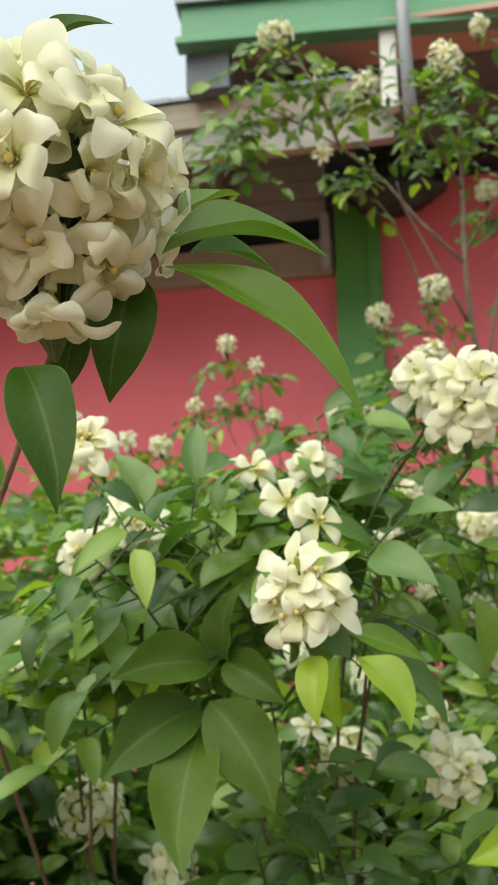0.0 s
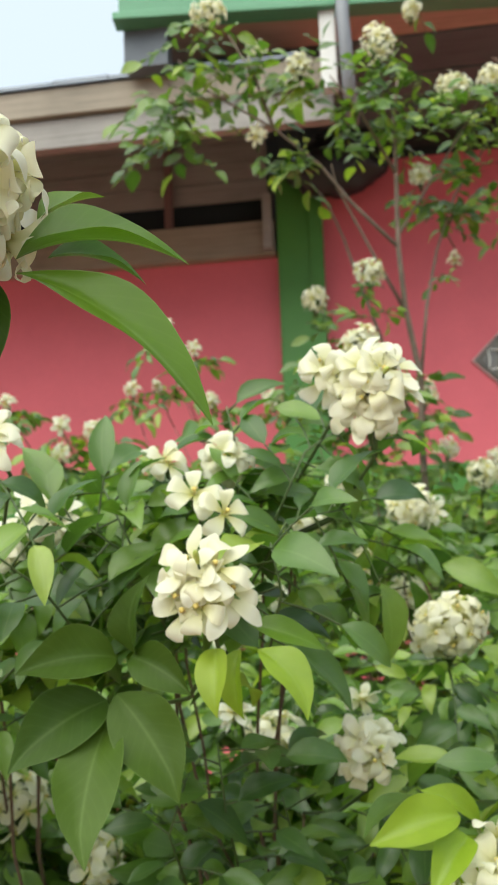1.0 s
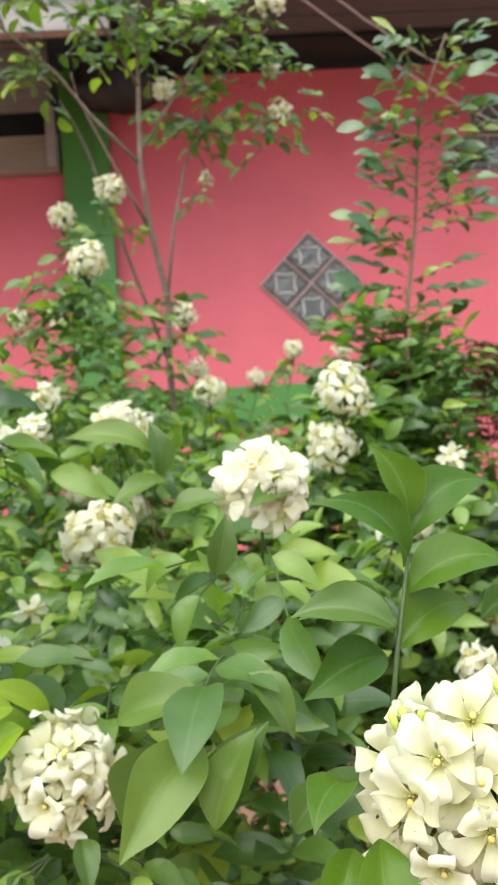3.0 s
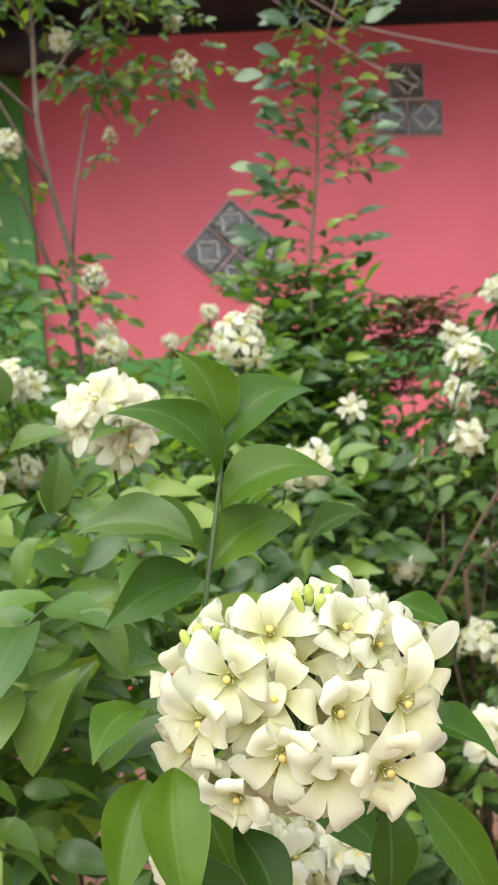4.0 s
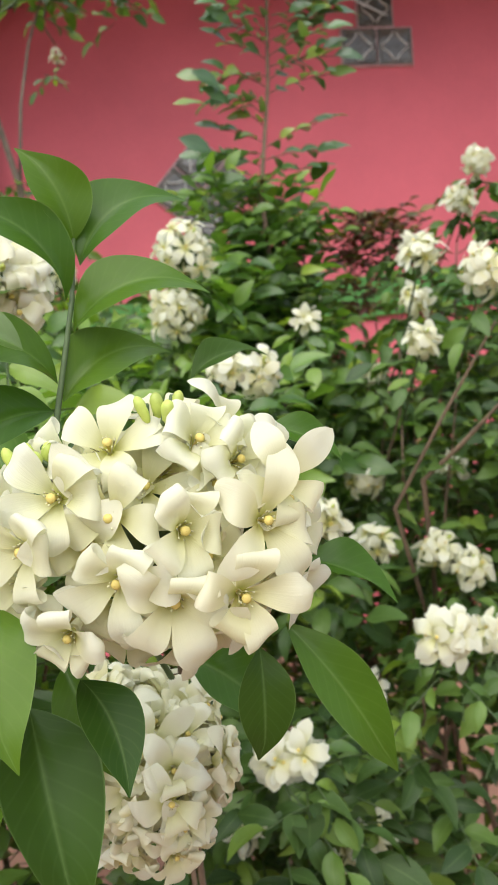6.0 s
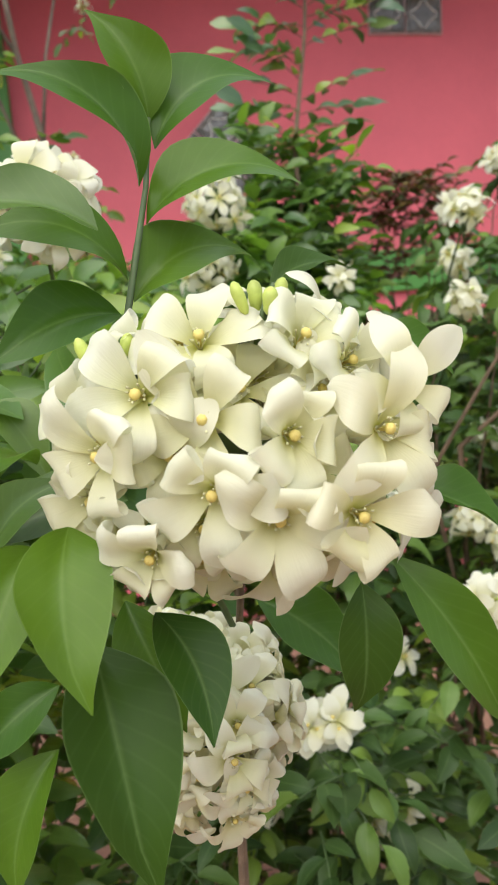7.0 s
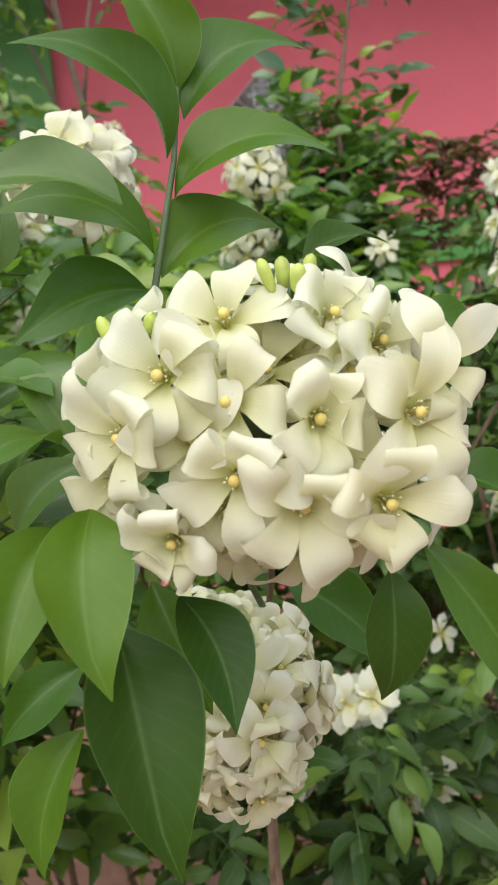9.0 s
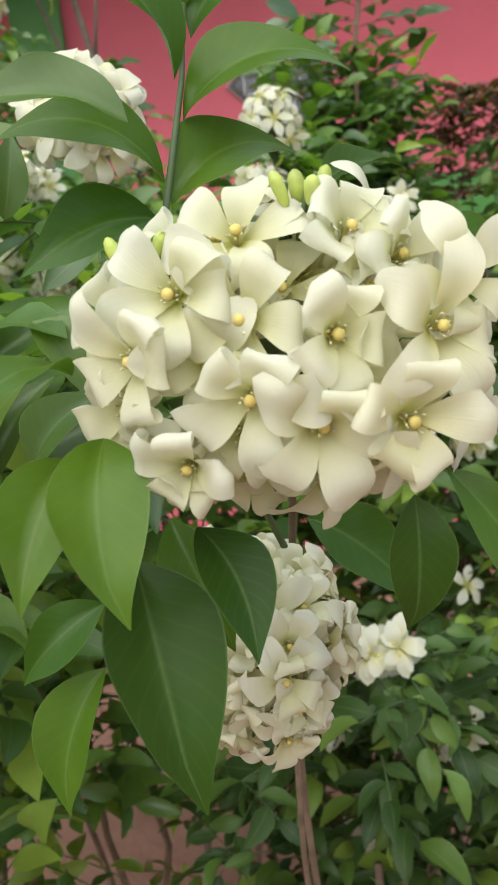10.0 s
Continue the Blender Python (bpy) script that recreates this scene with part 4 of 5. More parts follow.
hero_leaf(NEAR, (0.302, 0.404, 1.420), (0.264, 0.392, 1.451), 0.020, M_MID, 1.5, 0.12, (0.3, -0.75, 0.6))
hero_leaf(NEAR, (0.296, 0.400, 1.393), (0.255, 0.385, 1.406), 0.019, M_MID, 1.4, 0.12, (0.1, -0.75, 0.65))
hero_leaf(NEAR, (0.297, 0.400, 1.387), (0.335, 0.420, 1.400), 0.019, M_MID, 1.2, 0.10, (0.0, -0.8, 0.6))
hero_leaf(NEAR, (0.293, 0.405, 1.384), (0.256, 0.390, 1.371), 0.020, M_MID, 0.9, 0.06, (0.0, -0.8, 0.6))
hero_leaf(NEAR, (0.326, 0.420, 1.290), (0.356, 0.410, 1.262), 0.020, M_MID, 0.6, 0.05, (0.1, -0.7, 0.7))
hero_leaf(NEAR, (0.285, 0.400, 1.300), (0.300, 0.390, 1.262), 0.020, M_MID, 0.5)
hero_leaf(NEAR, (0.342, 0.433, 1.390), (0.375, 0.449, 1.395), 0.013, M_DARK, 0.87)
hero_leaf(LEFT, (-0.023, 0.247, 1.567), (0.021, 0.262, 1.566), 0.019, M_MID, 0.9)
hero_leaf(LEFT, (-0.021, 0.243, 1.562), (0.029, 0.244, 1.519), 0.019, M_MID, 0.5)
hero_leaf(LEFT, (-0.022, 0.260, 1.582), (-0.006, 0.273, 1.593), 0.016, M_MID, 0.61)
hero_leaf(LEFT, (-0.020, 0.262, 1.572), (0.004, 0.279, 1.567), 0.010, M_MID, 0.91)
hero_leaf(LEFT, (-0.032, 0.251, 1.564), (-0.039, 0.249, 1.528), 0.020, M_DARK, 1.21)
hero_leaf(LEFT, (-0.054, 0.237, 1.624), (-0.034, 0.240, 1.631), 0.010, M_DARK, 0.97)
hero_leaf(LEFT, (-0.049, 0.220, 1.532), (-0.033, 0.208, 1.496), 0.014, M_DARK, 0.98)
hero_leaf(LEFT, (-0.054, 0.267, 1.558), (-0.061, 0.269, 1.535), 0.018, M_DARK, 0.84)
hero_leaf(LEFT, (-0.086, 0.526, 1.429), (-0.131, 0.489, 1.425), 0.030, M_OLIVE, 0.7, 0.04, (0.1, -0.9, 0.4))
hero_leaf(LEFT, (-0.092, 0.528, 1.405), (-0.134, 0.485, 1.376), 0.040, M_OLIVE, 0.6, 0.04, (0.1, -0.9, 0.4))
hero_leaf(LEFT, (-0.088, 0.520, 1.397), (-0.088, 0.466, 1.334), 0.033, M_OLIVE, 0.5, 0.04, (0.1, -0.9, 0.4))
hero_leaf(LEFT, (-0.084, 0.519, 1.410), (-0.043, 0.501, 1.358), 0.040, M_OLIVE, 0.5, 0.04, (0.1, -0.9, 0.4))
hero_leaf(LEFT, (-0.078, 0.528, 1.429), (-0.040, 0.515, 1.410), 0.038, M_OLIVE, 0.68, 0.04, (0.1, -0.9, 0.4))
hero_leaf(LEFT, (-0.074, 0.528, 1.430), (-0.065, 0.524, 1.475), 0.026, M_OLIVE, 1.03)
hero_leaf(LEFT, (-0.018, 0.475, 1.439), (-0.016, 0.458, 1.408), 0.024, M_YOUNG, 1.19)
hero_leaf(LEFT, (0.003, 0.478, 1.438), (0.029, 0.465, 1.406), 0.021, M_YOUNG, 0.87)
hero_leaf(LEFT, (-0.003, 0.486, 1.450), (0.036, 0.494, 1.435), 0.014, M_MID, 0.63)
hero_leaf(LEFT, (-0.009, 0.497, 1.436), (-0.009, 0.501, 1.399), 0.018, M_YOUNG, 1.18)
hero_leaf(MIDDLE, (0.168, 0.495, 1.340), (0.224, 0.472, 1.350), 0.025, M_LEAF, 0.88)
hero_leaf(MIDDLE, (0.216, 0.444, 1.302), (0.239, 0.462, 1.341), 0.028, M_LEAF, 1.12)
hero_leaf(MIDDLE, (0.289, 0.400, 1.330), (0.247, 0.402, 1.320), 0.027, M_LEAF, 1.02)
hero_leaf(MIDDLE, (0.212, 0.463, 1.335), (0.176, 0.426, 1.296), 0.031, M_LEAF, 0.76)
hero_leaf(MIDDLE, (0.237, 0.491, 1.361), (0.257, 0.481, 1.328), 0.032, M_LEAF, 1.08)
hero_leaf(MIDDLE, (0.290, 0.368, 1.403), (0.251, 0.369, 1.410), 0.017, M_LEAF, 0.7)
hero_leaf(MIDDLE, (0.189, 0.591, 1.479), (0.135, 0.593, 1.490), 0.018, M_LEAF, 1.22)
hero_leaf(MIDDLE, (0.198, 0.591, 1.458), (0.164, 0.573, 1.448), 0.021, M_LEAF, 1.05)
hero_leaf(MIDDLE, (0.192, 0.591, 1.465), (0.187, 0.591, 1.499), 0.018, M_LEAF, 1.23)
hero_leaf(MIDDLE, (0.198, 0.582, 1.440), (0.233, 0.580, 1.447), 0.019, M_LEAF, 0.7)
hero_leaf(MIDDLE, (0.223, 0.541, 1.405), (0.232, 0.540, 1.440), 0.023, M_LEAF, 0.61)
hero_leaf(MIDDLE, (0.272, 0.588, 1.446), (0.245, 0.559, 1.442), 0.017, M_LEAF, 0.93)
hero_leaf(MIDDLE, (0.105, 0.590, 1.315), (0.055, 0.551, 1.320), 0.029, M_YOUNG, 0.82)
hero_leaf(MIDDLE, (0.115, 0.591, 1.318), (0.081, 0.562, 1.348), 0.020, M_YOUNG, 0.92)
hero_leaf(MIDDLE, (0.102, 0.589, 1.315), (0.104, 0.552, 1.291), 0.029, M_YOUNG, 1.02)
hero_leaf(MIDDLE, (0.087, 0.606, 1.326), (0.047, 0.559, 1.323), 0.017, M_LEAF, 1.18)
hero_leaf(MIDDLE, (0.102, 0.555, 1.336), (0.052, 0.535, 1.325), 0.025, M_YOUNG, 0.79)
hero_leaf(MIDDLE, (0.106, 0.555, 1.325), (0.083, 0.526, 1.302), 0.021, M_YOUNG, 0.97)
hero_leaf(MIDDLE, (0.139, 0.538, 1.265), (0.145, 0.519, 1.242), 0.025, M_LEAF, 1.1)
hero_leaf(MIDDLE, (0.166, 0.508, 1.282), (0.216, 0.486, 1.328), 0.036, M_LEAF, 0.67)
hero_leaf(MIDDLE, (0.217, 0.457, 1.300), (0.244, 0.476, 1.341), 0.030, M_LEAF, 0.74)
hero_leaf(MIDDLE, (0.249, 0.397, 1.318), (0.275, 0.387, 1.339), 0.027, M_LEAF, 0.95)
hero_leaf(MIDDLE, (0.172, 0.516, 1.330), (0.227, 0.496, 1.345), 0.027, M_LEAF, 1.0)
hero_leaf(MIDDLE, (0.208, 0.536, 1.345), (0.248, 0.535, 1.362), 0.026, M_LEAF, 0.62)

# the upright twig behind the large head
bm = bmesh.new()
tube(bm, [(0.345, 0.50, 1.20), (0.31, 0.44, 1.30), (0.290, 0.390, 1.360), (0.295, 0.396, 1.384), (0.300, 0.401, 1.404), (0.304, 0.405, 1.420), (0.307, 0.41, 1.441)], 0.0014, 0.0008, 8)
under(part("twig", bm, M_GREENSTEM, smooth=True), NEAR)
for _b, pts in ((NEAR, [(0.34, 0.62, 0.0), (0.335, 0.62, 0.7), (0.322, 0.57, 1.1), (0.322, 0.53, 1.2), (0.325, 0.46, 1.285), (0.32, 0.385, 1.315)]),
                (NEAR, [(0.33, 0.62, 0.0), (0.325, 0.63, 0.8), (0.318, 0.56, 1.08), (0.318, 0.5, 1.18)]),
                (LEFT, [(-0.12, 0.95, 0.0), (-0.2, 0.9, 0.8), (-0.28, 0.72, 1.25), (-0.2, 0.45, 1.46), (-0.065, 0.27, 1.548)])):
    bm = bmesh.new()
    tube(bm, pts, 0.0024, 0.0012, 7)
    under(part("branch", bm, M_BARK, smooth=True), _b)


def top_at(x, y):
    """Height of the leaf canopy, carried by the flower heads around."""
    w = s = 0.0
    for a, b, c in TOPS:
        d = (x - a) ** 2 + (y - b) ** 2 + 0.0012
        q = 1.0 / d ** 2
        w += q
        s += q * c
    return s / w


for _p in ((-0.45, 0.75, 1.42), (-0.7, 1.1, 1.5), (-0.45, 1.5, 1.62), (0.48, 1.35, 1.62), (0.6, 1.42, 1.68), (0.55, 1.6, 1.66), (0.95, 1.2, 1.5), (1.2, 1.1, 1.55), (0.3, 0.52, 1.22), (0.45, 0.6, 1.12), (0.22, 0.48, 1.27), (0.5, 0.55, 1.0), (0.65, 0.7, 0.95), (0.85, 0.85, 1.2), (0.0, 1.9, 1.68), (0.25, 2.1, 1.62), (-0.3, 2.1, 1.72), (1.1, 1.7, 1.6), (0.68, 1.35, 1.34), (0.70, 1.5, 1.35), (0.74, 1.7, 1.36), (0.58, 1.12, 1.31), (0.60, 1.2, 1.31), (0.63, 1.28, 1.32), (0.80, 1.9, 1.37), (0.86, 2.1, 1.38), (0.34, 1.6, 1.53), (0.36, 1.9, 1.55)):
    TOPS.append(_p)


PATH_SIDE = Vector((0.15, 0.0, 1.45))        # the open side of the hedge, to which its heads grow


def crowded(x, y, z, own=None):
    """True just before a flower head, on the open side to which it grows."""
    if y < 0.56 and -0.17 < x < 0.03 and 1.29 < z < 1.47:
        return True
    p = Vector((x, y, z))
    for bb, at, r, dress in HEADS:
        if at is own or y > at[1] + 0.35 * r or abs(x - at[0]) > 0.3:
            continue
        c = Vector(at)
        out = (PATH_SIDE - c).normalized()
        along = (p - c).dot(out)
        wide = 0.034 if at[1] > 0.8 and r > 0.0355 and at[2] < 1.46 else 0.012
        if -0.3 * r < along < 0.45 and (p - c - out * along).length < r + wide:
            return True
        dx, dy, dz = p - c
        if at[1] > 0.8 and dz > 1.4 * r - 0.1 * dy:
            continue
        if -0.42 < dy and abs(dx) < r + 0.02 - 0.02 * dy and dz > -r * 0.8 - 0.03 * dy:
            return True
    return False


def y_front(p):
    """True where the low open front of the near bush keeps clear."""
    return p.y < 0.56 and -0.17 < p.x < 0.03 and 1.29 < p.z < 1.45


def canopy(bush, x0, x1, y0, y1, n, depth, seed, size=0.046, extra=()):
    """Fill a stretch of the bush with compound leaves, thick at the surface and thinning below."""
    rng = random.Random(seed)
    b = Batch()
    for _ in range(n):
        u, v = rng.uniform(-1, 1), rng.uniform(-1, 1)
        x, y = (x0 + x1) / 2 + u * (x1 - x0) * 0.62, (y0 + y1) / 2 + v * (y1 - y0) * 0.60
        ang = math.atan2(v, u)
        edge = 0.98 + 0.10 * math.sin(3 * ang + seed) + 0.08 * math.sin(7 * ang + 2 * seed) + rng.uniform(-0.08, 0.08)
        rim = (abs(u) ** 2.1 + abs(v) ** 2.1) ** 0.476 / edge
        if rim > 1:
            continue
        t = top_at(x, y) - 0.02 - 0.12 * max(0.0, rim - 0.75) / 0.25 * (y > 1.2)
        z = t - depth * rng.random() ** 1.5
        a = rng.uniform(0, 6.283)
        up = rng.uniform(0.0, 0.9)
        if y > 1.15 and abs(x - 0.654 - 0.42 * (y - 1.34)) < 0.075 and z > 1.345:
            continue        # a low gap between two bushes
        if bush is RIGHT and z < 1.05 and rng.random() < 0.5:
            continue        # bare below
        if crowded(x, y, z) or crowded(x + 0.07 * math.cos(a), y + 0.07 * math.sin(a) - 0.02, z + 0.06 * up):
            continue
        spray(b, (x, y, z - 0.03), (math.cos(a), math.sin(a) - 0.25, up), size * rng.uniform(0.8, 1.15), rng.choice((3, 5, 5, 7)), rng, 0.35, (0, -0.45, 0.4), 1.05)
    for at in extra:
        for k in range(4):
            p = Vector(at) + Vector((rng.uniform(-0.05, 0.05), rng.uniform(-0.02, 0.06), rng.uniform(-0.04, 0.03)))
            a = rng.uniform(0, 6.283)
            if crowded(p.x, p.y, p.z) or crowded(p.x + 0.06 * math.cos(a), p.y + 0.06 * math.sin(a), p.z):
                continue
            spray(b, p, (math.cos(a), math.sin(a) - 0.2, rng.uniform(-0.3, 0.6)), size * rng.uniform(0.8, 1.15), rng.choice((3, 5, 5)), rng)
    for bb, at, r, dress in HEADS:
        if bb is not bush or not dress:
            continue
        for k in range(9):
            a = rng.uniform(0, 6.283)
            p = Vector(at) + Vector((math.cos(a) * r * 0.35, math.sin(a) * r * 0.35 + r * 0.25, -r * 0.85))
            if y_front(p) or crowded(p.x + 0.06 * math.cos(a), p.y + 0.06 * math.sin(a), p.z, at):
                continue
            if math.sin(a) < 0.1:        # on the open side the collar hangs
                p.z -= 0.3 * r
            spray(b, p, (math.cos(a), math.sin(a) + 0.25, rng.uniform(-0.7, -0.25) if math.sin(a) < 0.1 else rng.uniform(-0.35, 0.35)), size * rng.uniform(0.7, 1.0), rng.choice((3, 3, 5)), rng)
    for bb, at, r, dress in HEADS:
        if bb is not bush or not dress or at[1] > 1.0:
            continue
        for k in range(10):        # leaves along the twig under the head
            s = (k + 1) / 10
            a = rng.uniform(0, 6.283)
            p = Vector(at) + Vector((rng.uniform(-0.02, 0.02), 0.03 + 0.12 * s, -r * 1.2 - 0.10 * s))
            if crowded(p.x + 0.05 * math.cos(a), p.y + 0.05 * math.sin(a), p.z, at):
                continue
            spray(b, p, (math.cos(a), math.sin(a) - 0.3, rng.uniform(-0.3, 0.3)), size * rng.uniform(0.85, 1.15), rng.choice((3, 5)), rng)
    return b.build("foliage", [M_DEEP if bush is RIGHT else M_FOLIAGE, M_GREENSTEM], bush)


canopy(LEFT, -0.55, 0.10, 0.63, 1.12, 1700, 0.42, 1, 0.05, [(0.05, 0.6, 1.50), (0.0, 0.6, 1.48), (0.09, 0.6, 1.46), (0.03, 0.62, 1.44), (0.06, 0.58, 1.42), (-0.04, 0.58, 1.50), (-0.08, 0.6, 1.52)] + [(-0.2 + 0.045 * k, 0.58 + 0.02 * (k % 3), 1.23 + 0.03 * (k % 4)) for k in range(8)] * 2 + [(-0.32 + 0.05 * k, 0.62, 1.40 + 0.04 * (k % 3)) for k in range(4)] * 2)
canopy(MIDDLE, -0.8, 0.5, 0.85, 2.5, 5400, 0.54, 2, 0.052)
canopy(NEAR, 0.12, 0.27, 0.57, 0.82, 150, 0.04, 3, 0.05)
canopy(RIGHT, 0.42, 1.25, 1.0, 2.2, 5600, 0.72, 4)


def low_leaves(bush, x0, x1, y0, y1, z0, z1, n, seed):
    """Leaves on the lower twigs, the heads' shade put into their dark colour."""
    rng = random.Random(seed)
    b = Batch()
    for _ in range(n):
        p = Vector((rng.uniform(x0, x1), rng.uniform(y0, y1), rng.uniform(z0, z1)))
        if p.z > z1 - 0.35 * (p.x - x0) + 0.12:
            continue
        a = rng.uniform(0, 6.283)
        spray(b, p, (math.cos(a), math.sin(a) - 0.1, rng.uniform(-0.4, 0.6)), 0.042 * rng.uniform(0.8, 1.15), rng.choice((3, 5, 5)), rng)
    b.build("foliage", [M_LOW_SHADE, M_GREENSTEM], bush)


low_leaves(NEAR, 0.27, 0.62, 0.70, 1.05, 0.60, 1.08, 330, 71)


def leafy(bush, pts, n, seed, size=0.044):
    """A green side twig with leaves on both sides and at its end."""
    rng = random.Random(seed)
    bm = bmesh.new()
    tube(bm, pts, 0.0010, 0.0006, 5)
    under(part("twig", bm, M_GREENSTEM, smooth=True), bush)
    b = Batch()
    p = [Vector(q) for q in pts]
    n = round(n * 1.3)
    for k in range(n):
        s = (k + 0.6) / n * (len(p) - 1)
        i = min(int(s), len(p) - 2)
        at, d = p[i].lerp(p[i + 1], s - i), (p[i + 1] - p[i]).normalized()
        side = d.cross(Vector((0, -1, 0.3))).normalized() * (1 if k % 2 else -1)
        spray(b, at, d * 0.4 + side * rng.uniform(0.5, 1.0) + Vector((0, rng.uniform(-0.2, 0.6), rng.uniform(-0.5, 0.2))), size * rng.uniform(0.8, 1.15), rng.choice((1, 1, 2, 3)), rng, 0.4, (0, -0.9, 0.6), 0.55)
    b.build("foliage", [M_OLDER, M_GREENSTEM], bush)


leafy(LEFT, [(-0.068, 0.579, 1.434), (-0.084, 0.561, 1.487), (-0.108, 0.561, 1.538)], 9, 60)
leafy(LEFT, [(-0.080, 0.562, 1.480), (-0.107, 0.535, 1.505), (-0.128, 0.510, 1.515)], 7, 61)
leafy(LEFT, [(-0.101, 0.545, 1.422), (-0.124, 0.516, 1.467), (-0.134, 0.471, 1.490)], 7, 62)
leafy(LEFT, [(-0.005, 0.560, 1.418), (0.009, 0.537, 1.462), (0.004, 0.533, 1.491)], 6, 63)
leafy(LEFT, [(-0.021, 0.584, 1.457), (0.009, 0.583, 1.505), (0.047, 0.598, 1.511)], 6, 64)
leafy(LEFT, [(-0.007, 0.592, 1.492), (0.021, 0.590, 1.548), (0.042, 0.607, 1.564)], 6, 65)
leafy(LEFT, [(-0.028, 0.609, 1.496), (-0.027, 0.613, 1.553), (-0.034, 0.618, 1.585)], 6, 66)
leafy(LEFT, [(-0.044, 0.676, 1.252), (-0.045, 0.628, 1.315), (-0.044, 0.602, 1.364)], 8, 67)
leafy(LEFT, [(0.003, 0.726, 1.234), (-0.009, 0.699, 1.275), (-0.013, 0.674, 1.313)], 7, 68)
leafy(LEFT, [(-0.078, 0.649, 1.261), (-0.083, 0.624, 1.301), (-0.067, 0.611, 1.341)], 7, 69)


def stems(bush, foot, heads, rng, mat, r0=0.007):
    """A few trunks from the foot, and from their ends a branch out to each flower head."""
    foot = Vector(foot)
    tips = []
    for k in range(6):
        a = k * 1.047 + rng.uniform(-0.3, 0.3)
        tip = foot + Vector((0.16 * math.cos(a), 0.14 * math.sin(a) + 0.04, rng.uniform(0.75, 1.0)))
        bm = bmesh.new()
        tube(bm, bend(foot + Vector((0.03 * math.cos(a), 0.03 * math.sin(a), 0)), tip, 0, 0.025, 8, rng), r0 * rng.uniform(0.9, 1.3), r0 * 0.6, 7)
        under(part("trunk", bm, mat, smooth=True), bush)
        tips.append(tip)
    for bb, at, r, dress in heads:
        if bb is not bush or not dress:
            continue
        end = Vector(at) + Vector((0, 0.03, -r * 1.1))
        neck = end + Vector((rng.uniform(-0.02, 0.02), 0.11, -0.07)) if bush is not LEFT or end.y > 0.8 else end + Vector((-0.06, 0.09, -0.045))
        tip = min(tips, key=lambda q: (q - neck).length)
        mid = tip.lerp(neck, 0.6) + Vector((-0.04 if bush is LEFT else 0, 0.05, -0.05))
        bm = bmesh.new()
        tube(bm, bend(tip, mid, 0, 0.012, 4, rng)[:-1] + bend(mid, neck, 0, 0.008, 4, rng), r0 * rng.uniform(0.35, 0.5), 0.0012, 6)
        under(part("branch", bm, mat, smooth=True), bush)
        bm = bmesh.new()
        tube(bm, [neck, neck.lerp(end, 0.5) + Vector((0, 0.01, -0.012)), end, Vector(at)], 0.0015, 0.0011, 6)
        under(part("twig", bm, M_GREENSTEM, smooth=True), bush)


_r = random.Random(5)
for _b in (LEFT, MIDDLE, NEAR, RIGHT):
    stems(_b, _b.location, HEADS, _r, M_BARK, 0.0045 if _b is LEFT else 0.006)

for pts in ([(0.72, 1.25, 0.5), (0.66, 1.15, 1.0), (0.594, 1.055, 1.226), (0.65, 1.03, 1.32), (0.711, 0.998, 1.419)],
            [(0.66, 1.15, 1.0), (0.63, 1.052, 1.254), (0.67, 1.03, 1.29), (0.712, 0.995, 1.337), (0.76, 0.98, 1.38)]):
    bm = bmesh.new()
    tube(bm, pts, 0.0038, 0.0014, 7)
    under(part("branch", bm, M_BARK, smooth=True), RIGHT)

# ---- the tall shrub ----
bm = bmesh.new()
tube(bm, [(0.16, 1.95, 0.0), (0.17, 1.95, 0.8), (0.155, 1.94, 1.5), (0.152, 1.939, 1.70), (0.158, 1.934, 1.83), (0.131, 1.884, 1.982), (0.122, 1.831, 2.096), (0.126, 1.86, 2.25), (0.13, 1.875, 2.42), (0.15, 1.87, 2.52)], 0.0095, 0.0035, 8)
under(part("trunk", bm, M_PALEBARK, smooth=True), TALL)
for pts in ([(0.122, 1.831, 2.096), (0.03, 1.80, 2.19), (-0.03, 1.784, 2.27), (-0.12, 1.74, 2.34), (-0.24, 1.68, 2.40), (-0.3, 1.67, 2.47)],
            [(0.158, 1.934, 1.84), (0.18, 1.95, 2.0), (0.21, 1.98, 2.13), (0.262, 2.021, 2.273), (0.34, 2.0, 2.38), (0.42, 2.0, 2.45)],
            [(0.128, 1.84, 2.13), (0.2, 1.87, 2.25), (0.27, 1.9, 2.36), (0.33, 1.9, 2.46)],
            [(0.262, 2.021, 2.24), (0.24, 2.06, 2.2), (0.262, 2.1, 2.17)],
            [(0.13, 1.9, 1.98), (0.08, 1.88, 2.08), (0.0, 1.86, 2.25), (-0.01, 1.85, 2.3)],
            [(0.126, 1.86, 2.27), (0.06, 1.8, 2.38), (0.0, 1.76, 2.45)],
            [(-0.12, 1.74, 2.34), (-0.15, 1.72, 2.44), (-0.2, 1.7, 2.53)],
            [(0.150, 1.94, 1.70), (0.026, 1.942, 2.094), (0.008, 1.93, 2.156), (-0.017, 1.908, 2.216), (-0.043, 1.887, 2.259)]):
    bm = bmesh.new()
    tube(bm, pts, 0.0042, 0.0015, 6)
    under(part("limb", bm, M_PALEBARK, smooth=True), TALL)
_r = random.Random(11)
TALL_LEAVES = Batch()


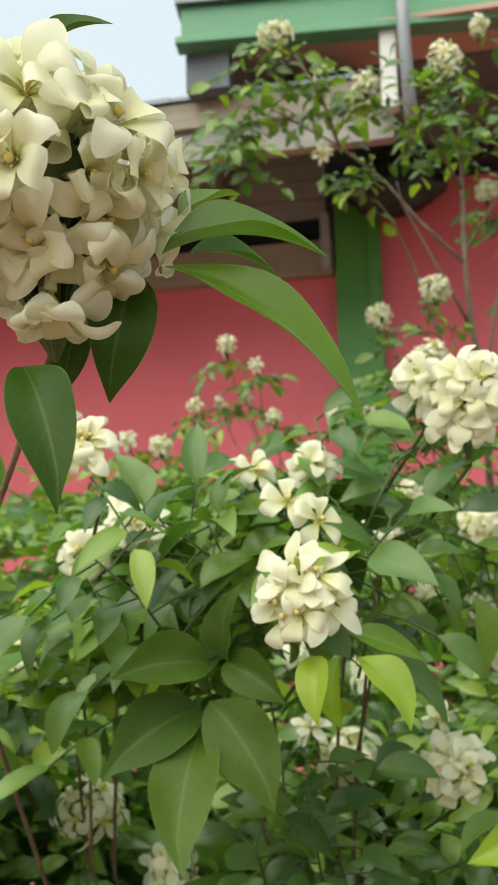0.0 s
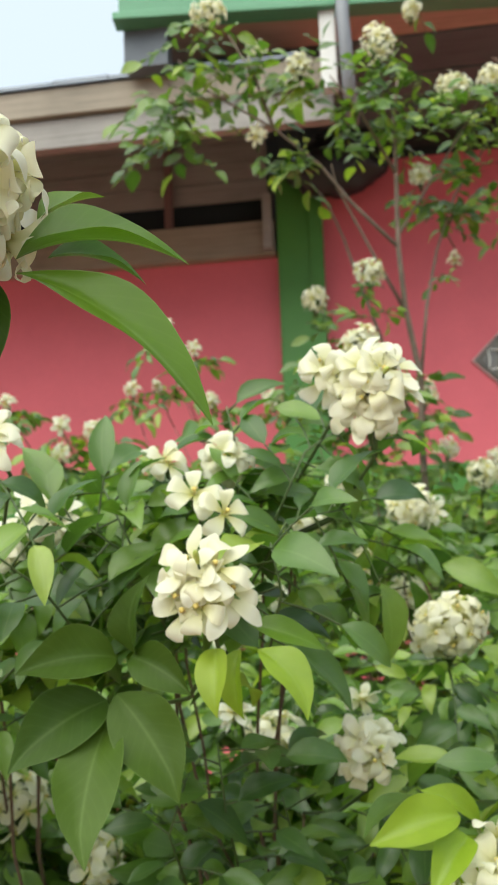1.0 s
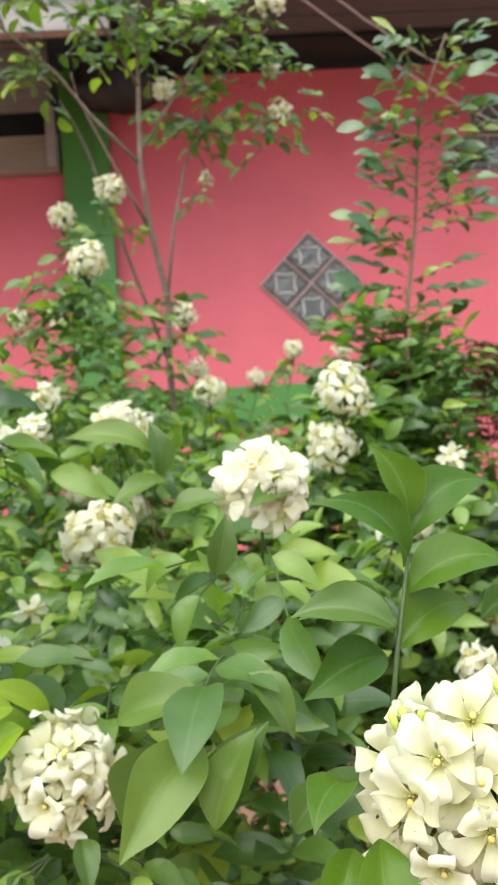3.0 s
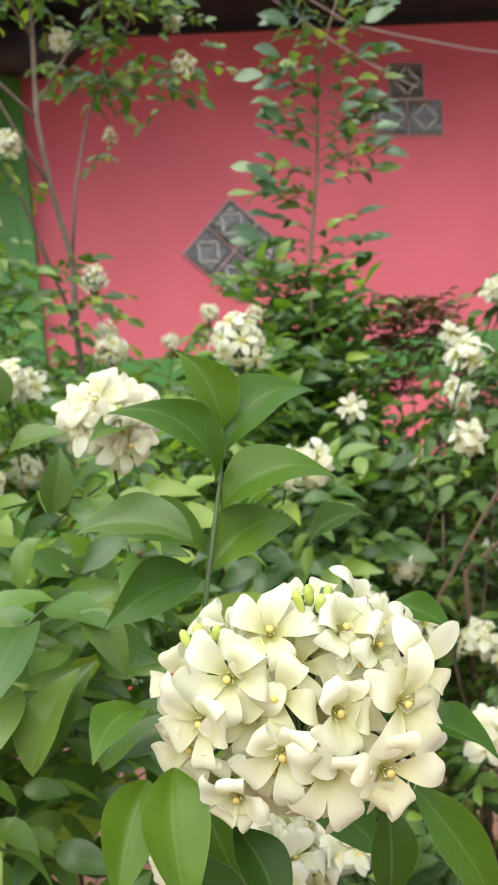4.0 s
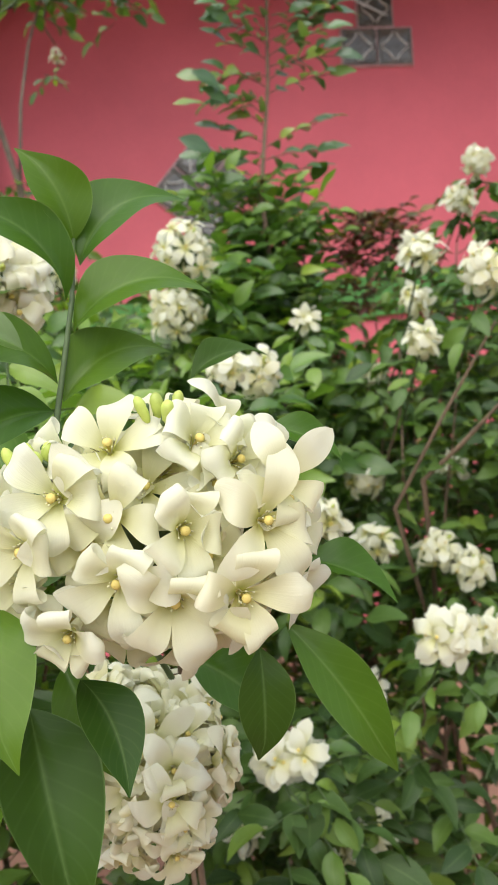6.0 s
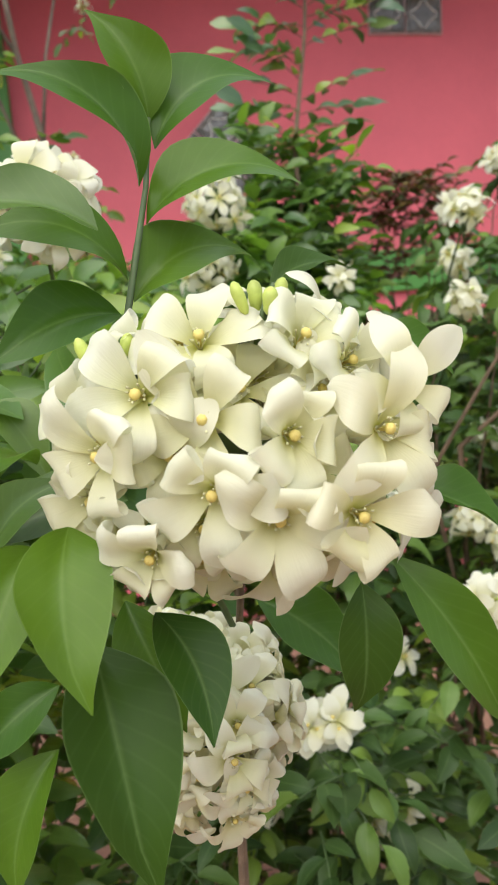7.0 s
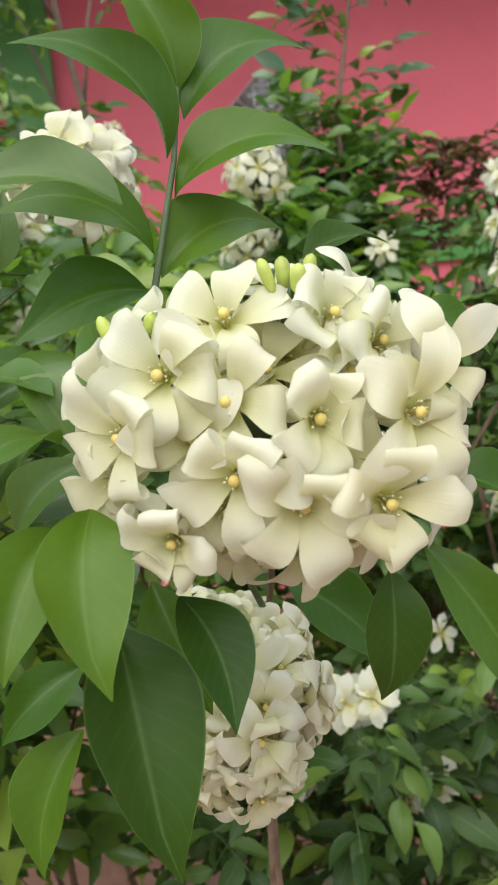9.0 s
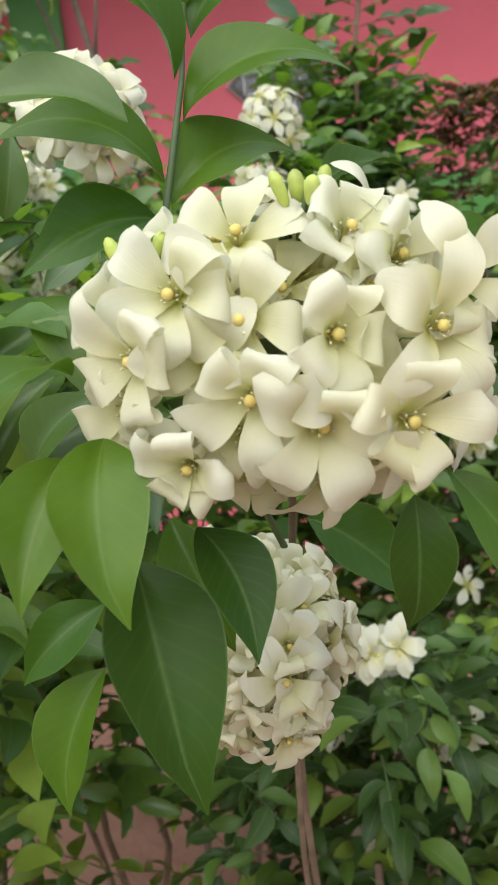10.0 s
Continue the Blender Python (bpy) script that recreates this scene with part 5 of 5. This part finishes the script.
def clump(b, at, n=6, size=0.055):
    for _ in range(n):
        a = _r.uniform(0, 6.283)
        p = Vector(at) + Vector((_r.uniform(-0.04, 0.04), _r.uniform(-0.05, 0.05), _r.uniform(-0.03, 0.04)))
        spray(b, p, (math.cos(a), math.sin(a), _r.uniform(-0.6, 0.5)), size * _r.uniform(0.7, 1.1), _r.choice((3, 5, 5)), _r, 0.5, (0, -0.9, 0.3), 0.7, BROAD)


clump(TALL_LEAVES, (-0.306, 1.656, 2.352))
clump(TALL_LEAVES, (-0.235, 1.658, 2.428))
clump(TALL_LEAVES, (-0.153, 1.721, 2.440))
clump(TALL_LEAVES, (-0.073, 1.733, 2.437))
clump(TALL_LEAVES, (0.073, 1.763, 2.374))
clump(TALL_LEAVES, (0.134, 1.815, 2.444))
clump(TALL_LEAVES, (0.175, 1.781, 2.359))
clump(TALL_LEAVES, (0.238, 1.895, 2.333))
clump(TALL_LEAVES, (0.318, 1.952, 2.390))
clump(TALL_LEAVES, (0.281, 1.912, 2.246))
clump(TALL_LEAVES, (0.226, 2.008, 2.224))
clump(TALL_LEAVES, (0.006, 1.748, 2.411))
clump(TALL_LEAVES, (0.079, 1.846, 2.354))
clump(TALL_LEAVES, (0.162, 1.896, 2.373))
clump(TALL_LEAVES, (0.313, 1.947, 2.413))
clump(TALL_LEAVES, (0.359, 2.002, 2.292))
clump(TALL_LEAVES, (0.462, 2.004, 2.274))
clump(TALL_LEAVES, (0.279, 2.003, 2.233))
clump(TALL_LEAVES, (0.028, 1.794, 2.392))
clump(TALL_LEAVES, (0.203, 1.845, 2.430))
clump(TALL_LEAVES, (0.372, 2.055, 2.220))
clump(TALL_LEAVES, (-0.333, 1.633, 2.387))
clump(TALL_LEAVES, (-0.302, 1.644, 2.347))
clump(TALL_LEAVES, (-0.289, 1.645, 2.281))
clump(TALL_LEAVES, (-0.322, 1.654, 2.324))
clump(TALL_LEAVES, (-0.062, 1.769, 2.277))
clump(TALL_LEAVES, (-0.262, 1.633, 2.486))
for _bb, _at, _rr, _dd in HEADS:
    if _bb is TALL:
        clump(TALL_LEAVES, (_at[0], _at[1], _at[2] - _rr), 3, 0.04)
for _at in ((0.05, 1.6, 1.74), (0.03, 1.6, 1.79), (-0.06, 2.0, 1.95), (0.07, 1.83, 1.96), (0.11, 1.9, 1.8), (0.17, 1.95, 1.75), (0.12, 1.9, 1.7)):
    clump(TALL_LEAVES, _at, 5, 0.045)
TALL_LEAVES.build("foliage", [M_OLDER, M_GREENSTEM], TALL)

# ---- the dark bush behind ----
b = Batch()
_r = random.Random(41)
for _ in range(640):
    u, v, w = _r.gauss(0, 0.5), _r.gauss(0, 0.5), _r.uniform(-1, 1)
    if u * u + v * v > 1.1 - 0.5 * max(0.0, w) ** 2:
        continue
    a = _r.uniform(0, 6.283)
    p = (0.565 + 0.115 * u - 0.02 * w, 1.54 + 0.15 * v, 1.42 + 0.25 * w + 0.03 * math.sin(9 * u))
    spray(b, p, (math.cos(a), math.sin(a) - 0.2, _r.uniform(0.0, 1.0)), 0.044 * _r.uniform(0.8, 1.15), _r.choice((3, 5, 5)), _r, 0.35, (0, -0.5, 0.45), 0.8, BROAD)
b.build("foliage", [M_OLDER, M_GREENSTEM], BACK)
for k in range(6):
    bm = bmesh.new()
    tube(bm, bend((0.57, 1.55, 0.0), (0.50 + 0.026 * k, 1.5 + 0.02 * (k % 3), 1.58), 0, 0.02, 7, _r), 0.006, 0.0015, 6)
    under(part("branch", bm, M_BARK, smooth=True), BACK)
b = Batch()
for _ in range(75):
    w = _r.uniform(-1, 1)
    a = _r.uniform(0, 6.283)
    p = (0.03 + _r.gauss(0, 0.035) - 0.02 * w, 1.53 + _r.gauss(0, 0.04), 1.64 + 0.13 * w)
    spray(b, p, (math.cos(a), math.sin(a) - 0.2, _r.uniform(-0.2, 0.8)), 0.042, _r.choice((3, 5)), _r)
b.build("foliage", [M_OLDER, M_GREENSTEM], MIDDLE)

# ---- the sapling ----
bm = bmesh.new()
tube(bm, [(0.56, 1.48, 0.0), (0.565, 1.47, 1.2), (0.559, 1.46, 1.674), (0.601, 1.514, 1.855), (0.625, 1.528, 2.055), (0.675, 1.503, 2.179)], 0.005, 0.0015, 7)
under(part("stem", bm, M_BARK, smooth=True), SAPLING)
b = Batch()
_r = random.Random(21)
for k in range(46):
    z = 1.70 + 0.48 * (k + _r.random() * 0.6) / 46
    x = 0.601 + (z - 1.855) * 0.17
    dx = (1 if k % 2 else -0.75) * _r.uniform(0.7, 1.1)
    if 1.76 < z < 1.84 and dx > 0:
        continue
    spray(b, (x, 1.515, z), (dx, _r.uniform(-0.5, 0.2), _r.uniform(0.05, 0.55)), 0.052, _r.choice((5, 7, 7)) if z < 2.05 else 5, _r, 0.35, (0, -1.1, 0.35), 0.6, BROAD)
b.build("foliage", [M_SAPLING, M_GREENSTEM], SAPLING)

# ---- the red-leaved shrub ----
b = Batch()
_r = random.Random(31)
for _ in range(110):
    q = 2 * _r.random() - 1
    p = Vector((0.765 + 0.07 * q, _r.uniform(1.5, 1.64), 1.645 - 0.05 * q * q - 0.17 * _r.random() ** 1.5))
    a = _r.uniform(0, 6.283)
    spray(b, p, (math.cos(a), math.sin(a), _r.uniform(0, 0.8)), 0.028, _r.choice((5, 7)), _r)
b.build("foliage", [M_REDLEAF, M_GREENSTEM], REDBUSH)
for k in range(4):
    bm = bmesh.new()
    tube(bm, bend((0.75, 1.55, 0.0), (0.71 + 0.035 * k, 1.56, 1.58), 0, 0.03, 8, _r), 0.004, 0.001, 6)
    under(part("branch", bm, M_BARK, smooth=True), REDBUSH)
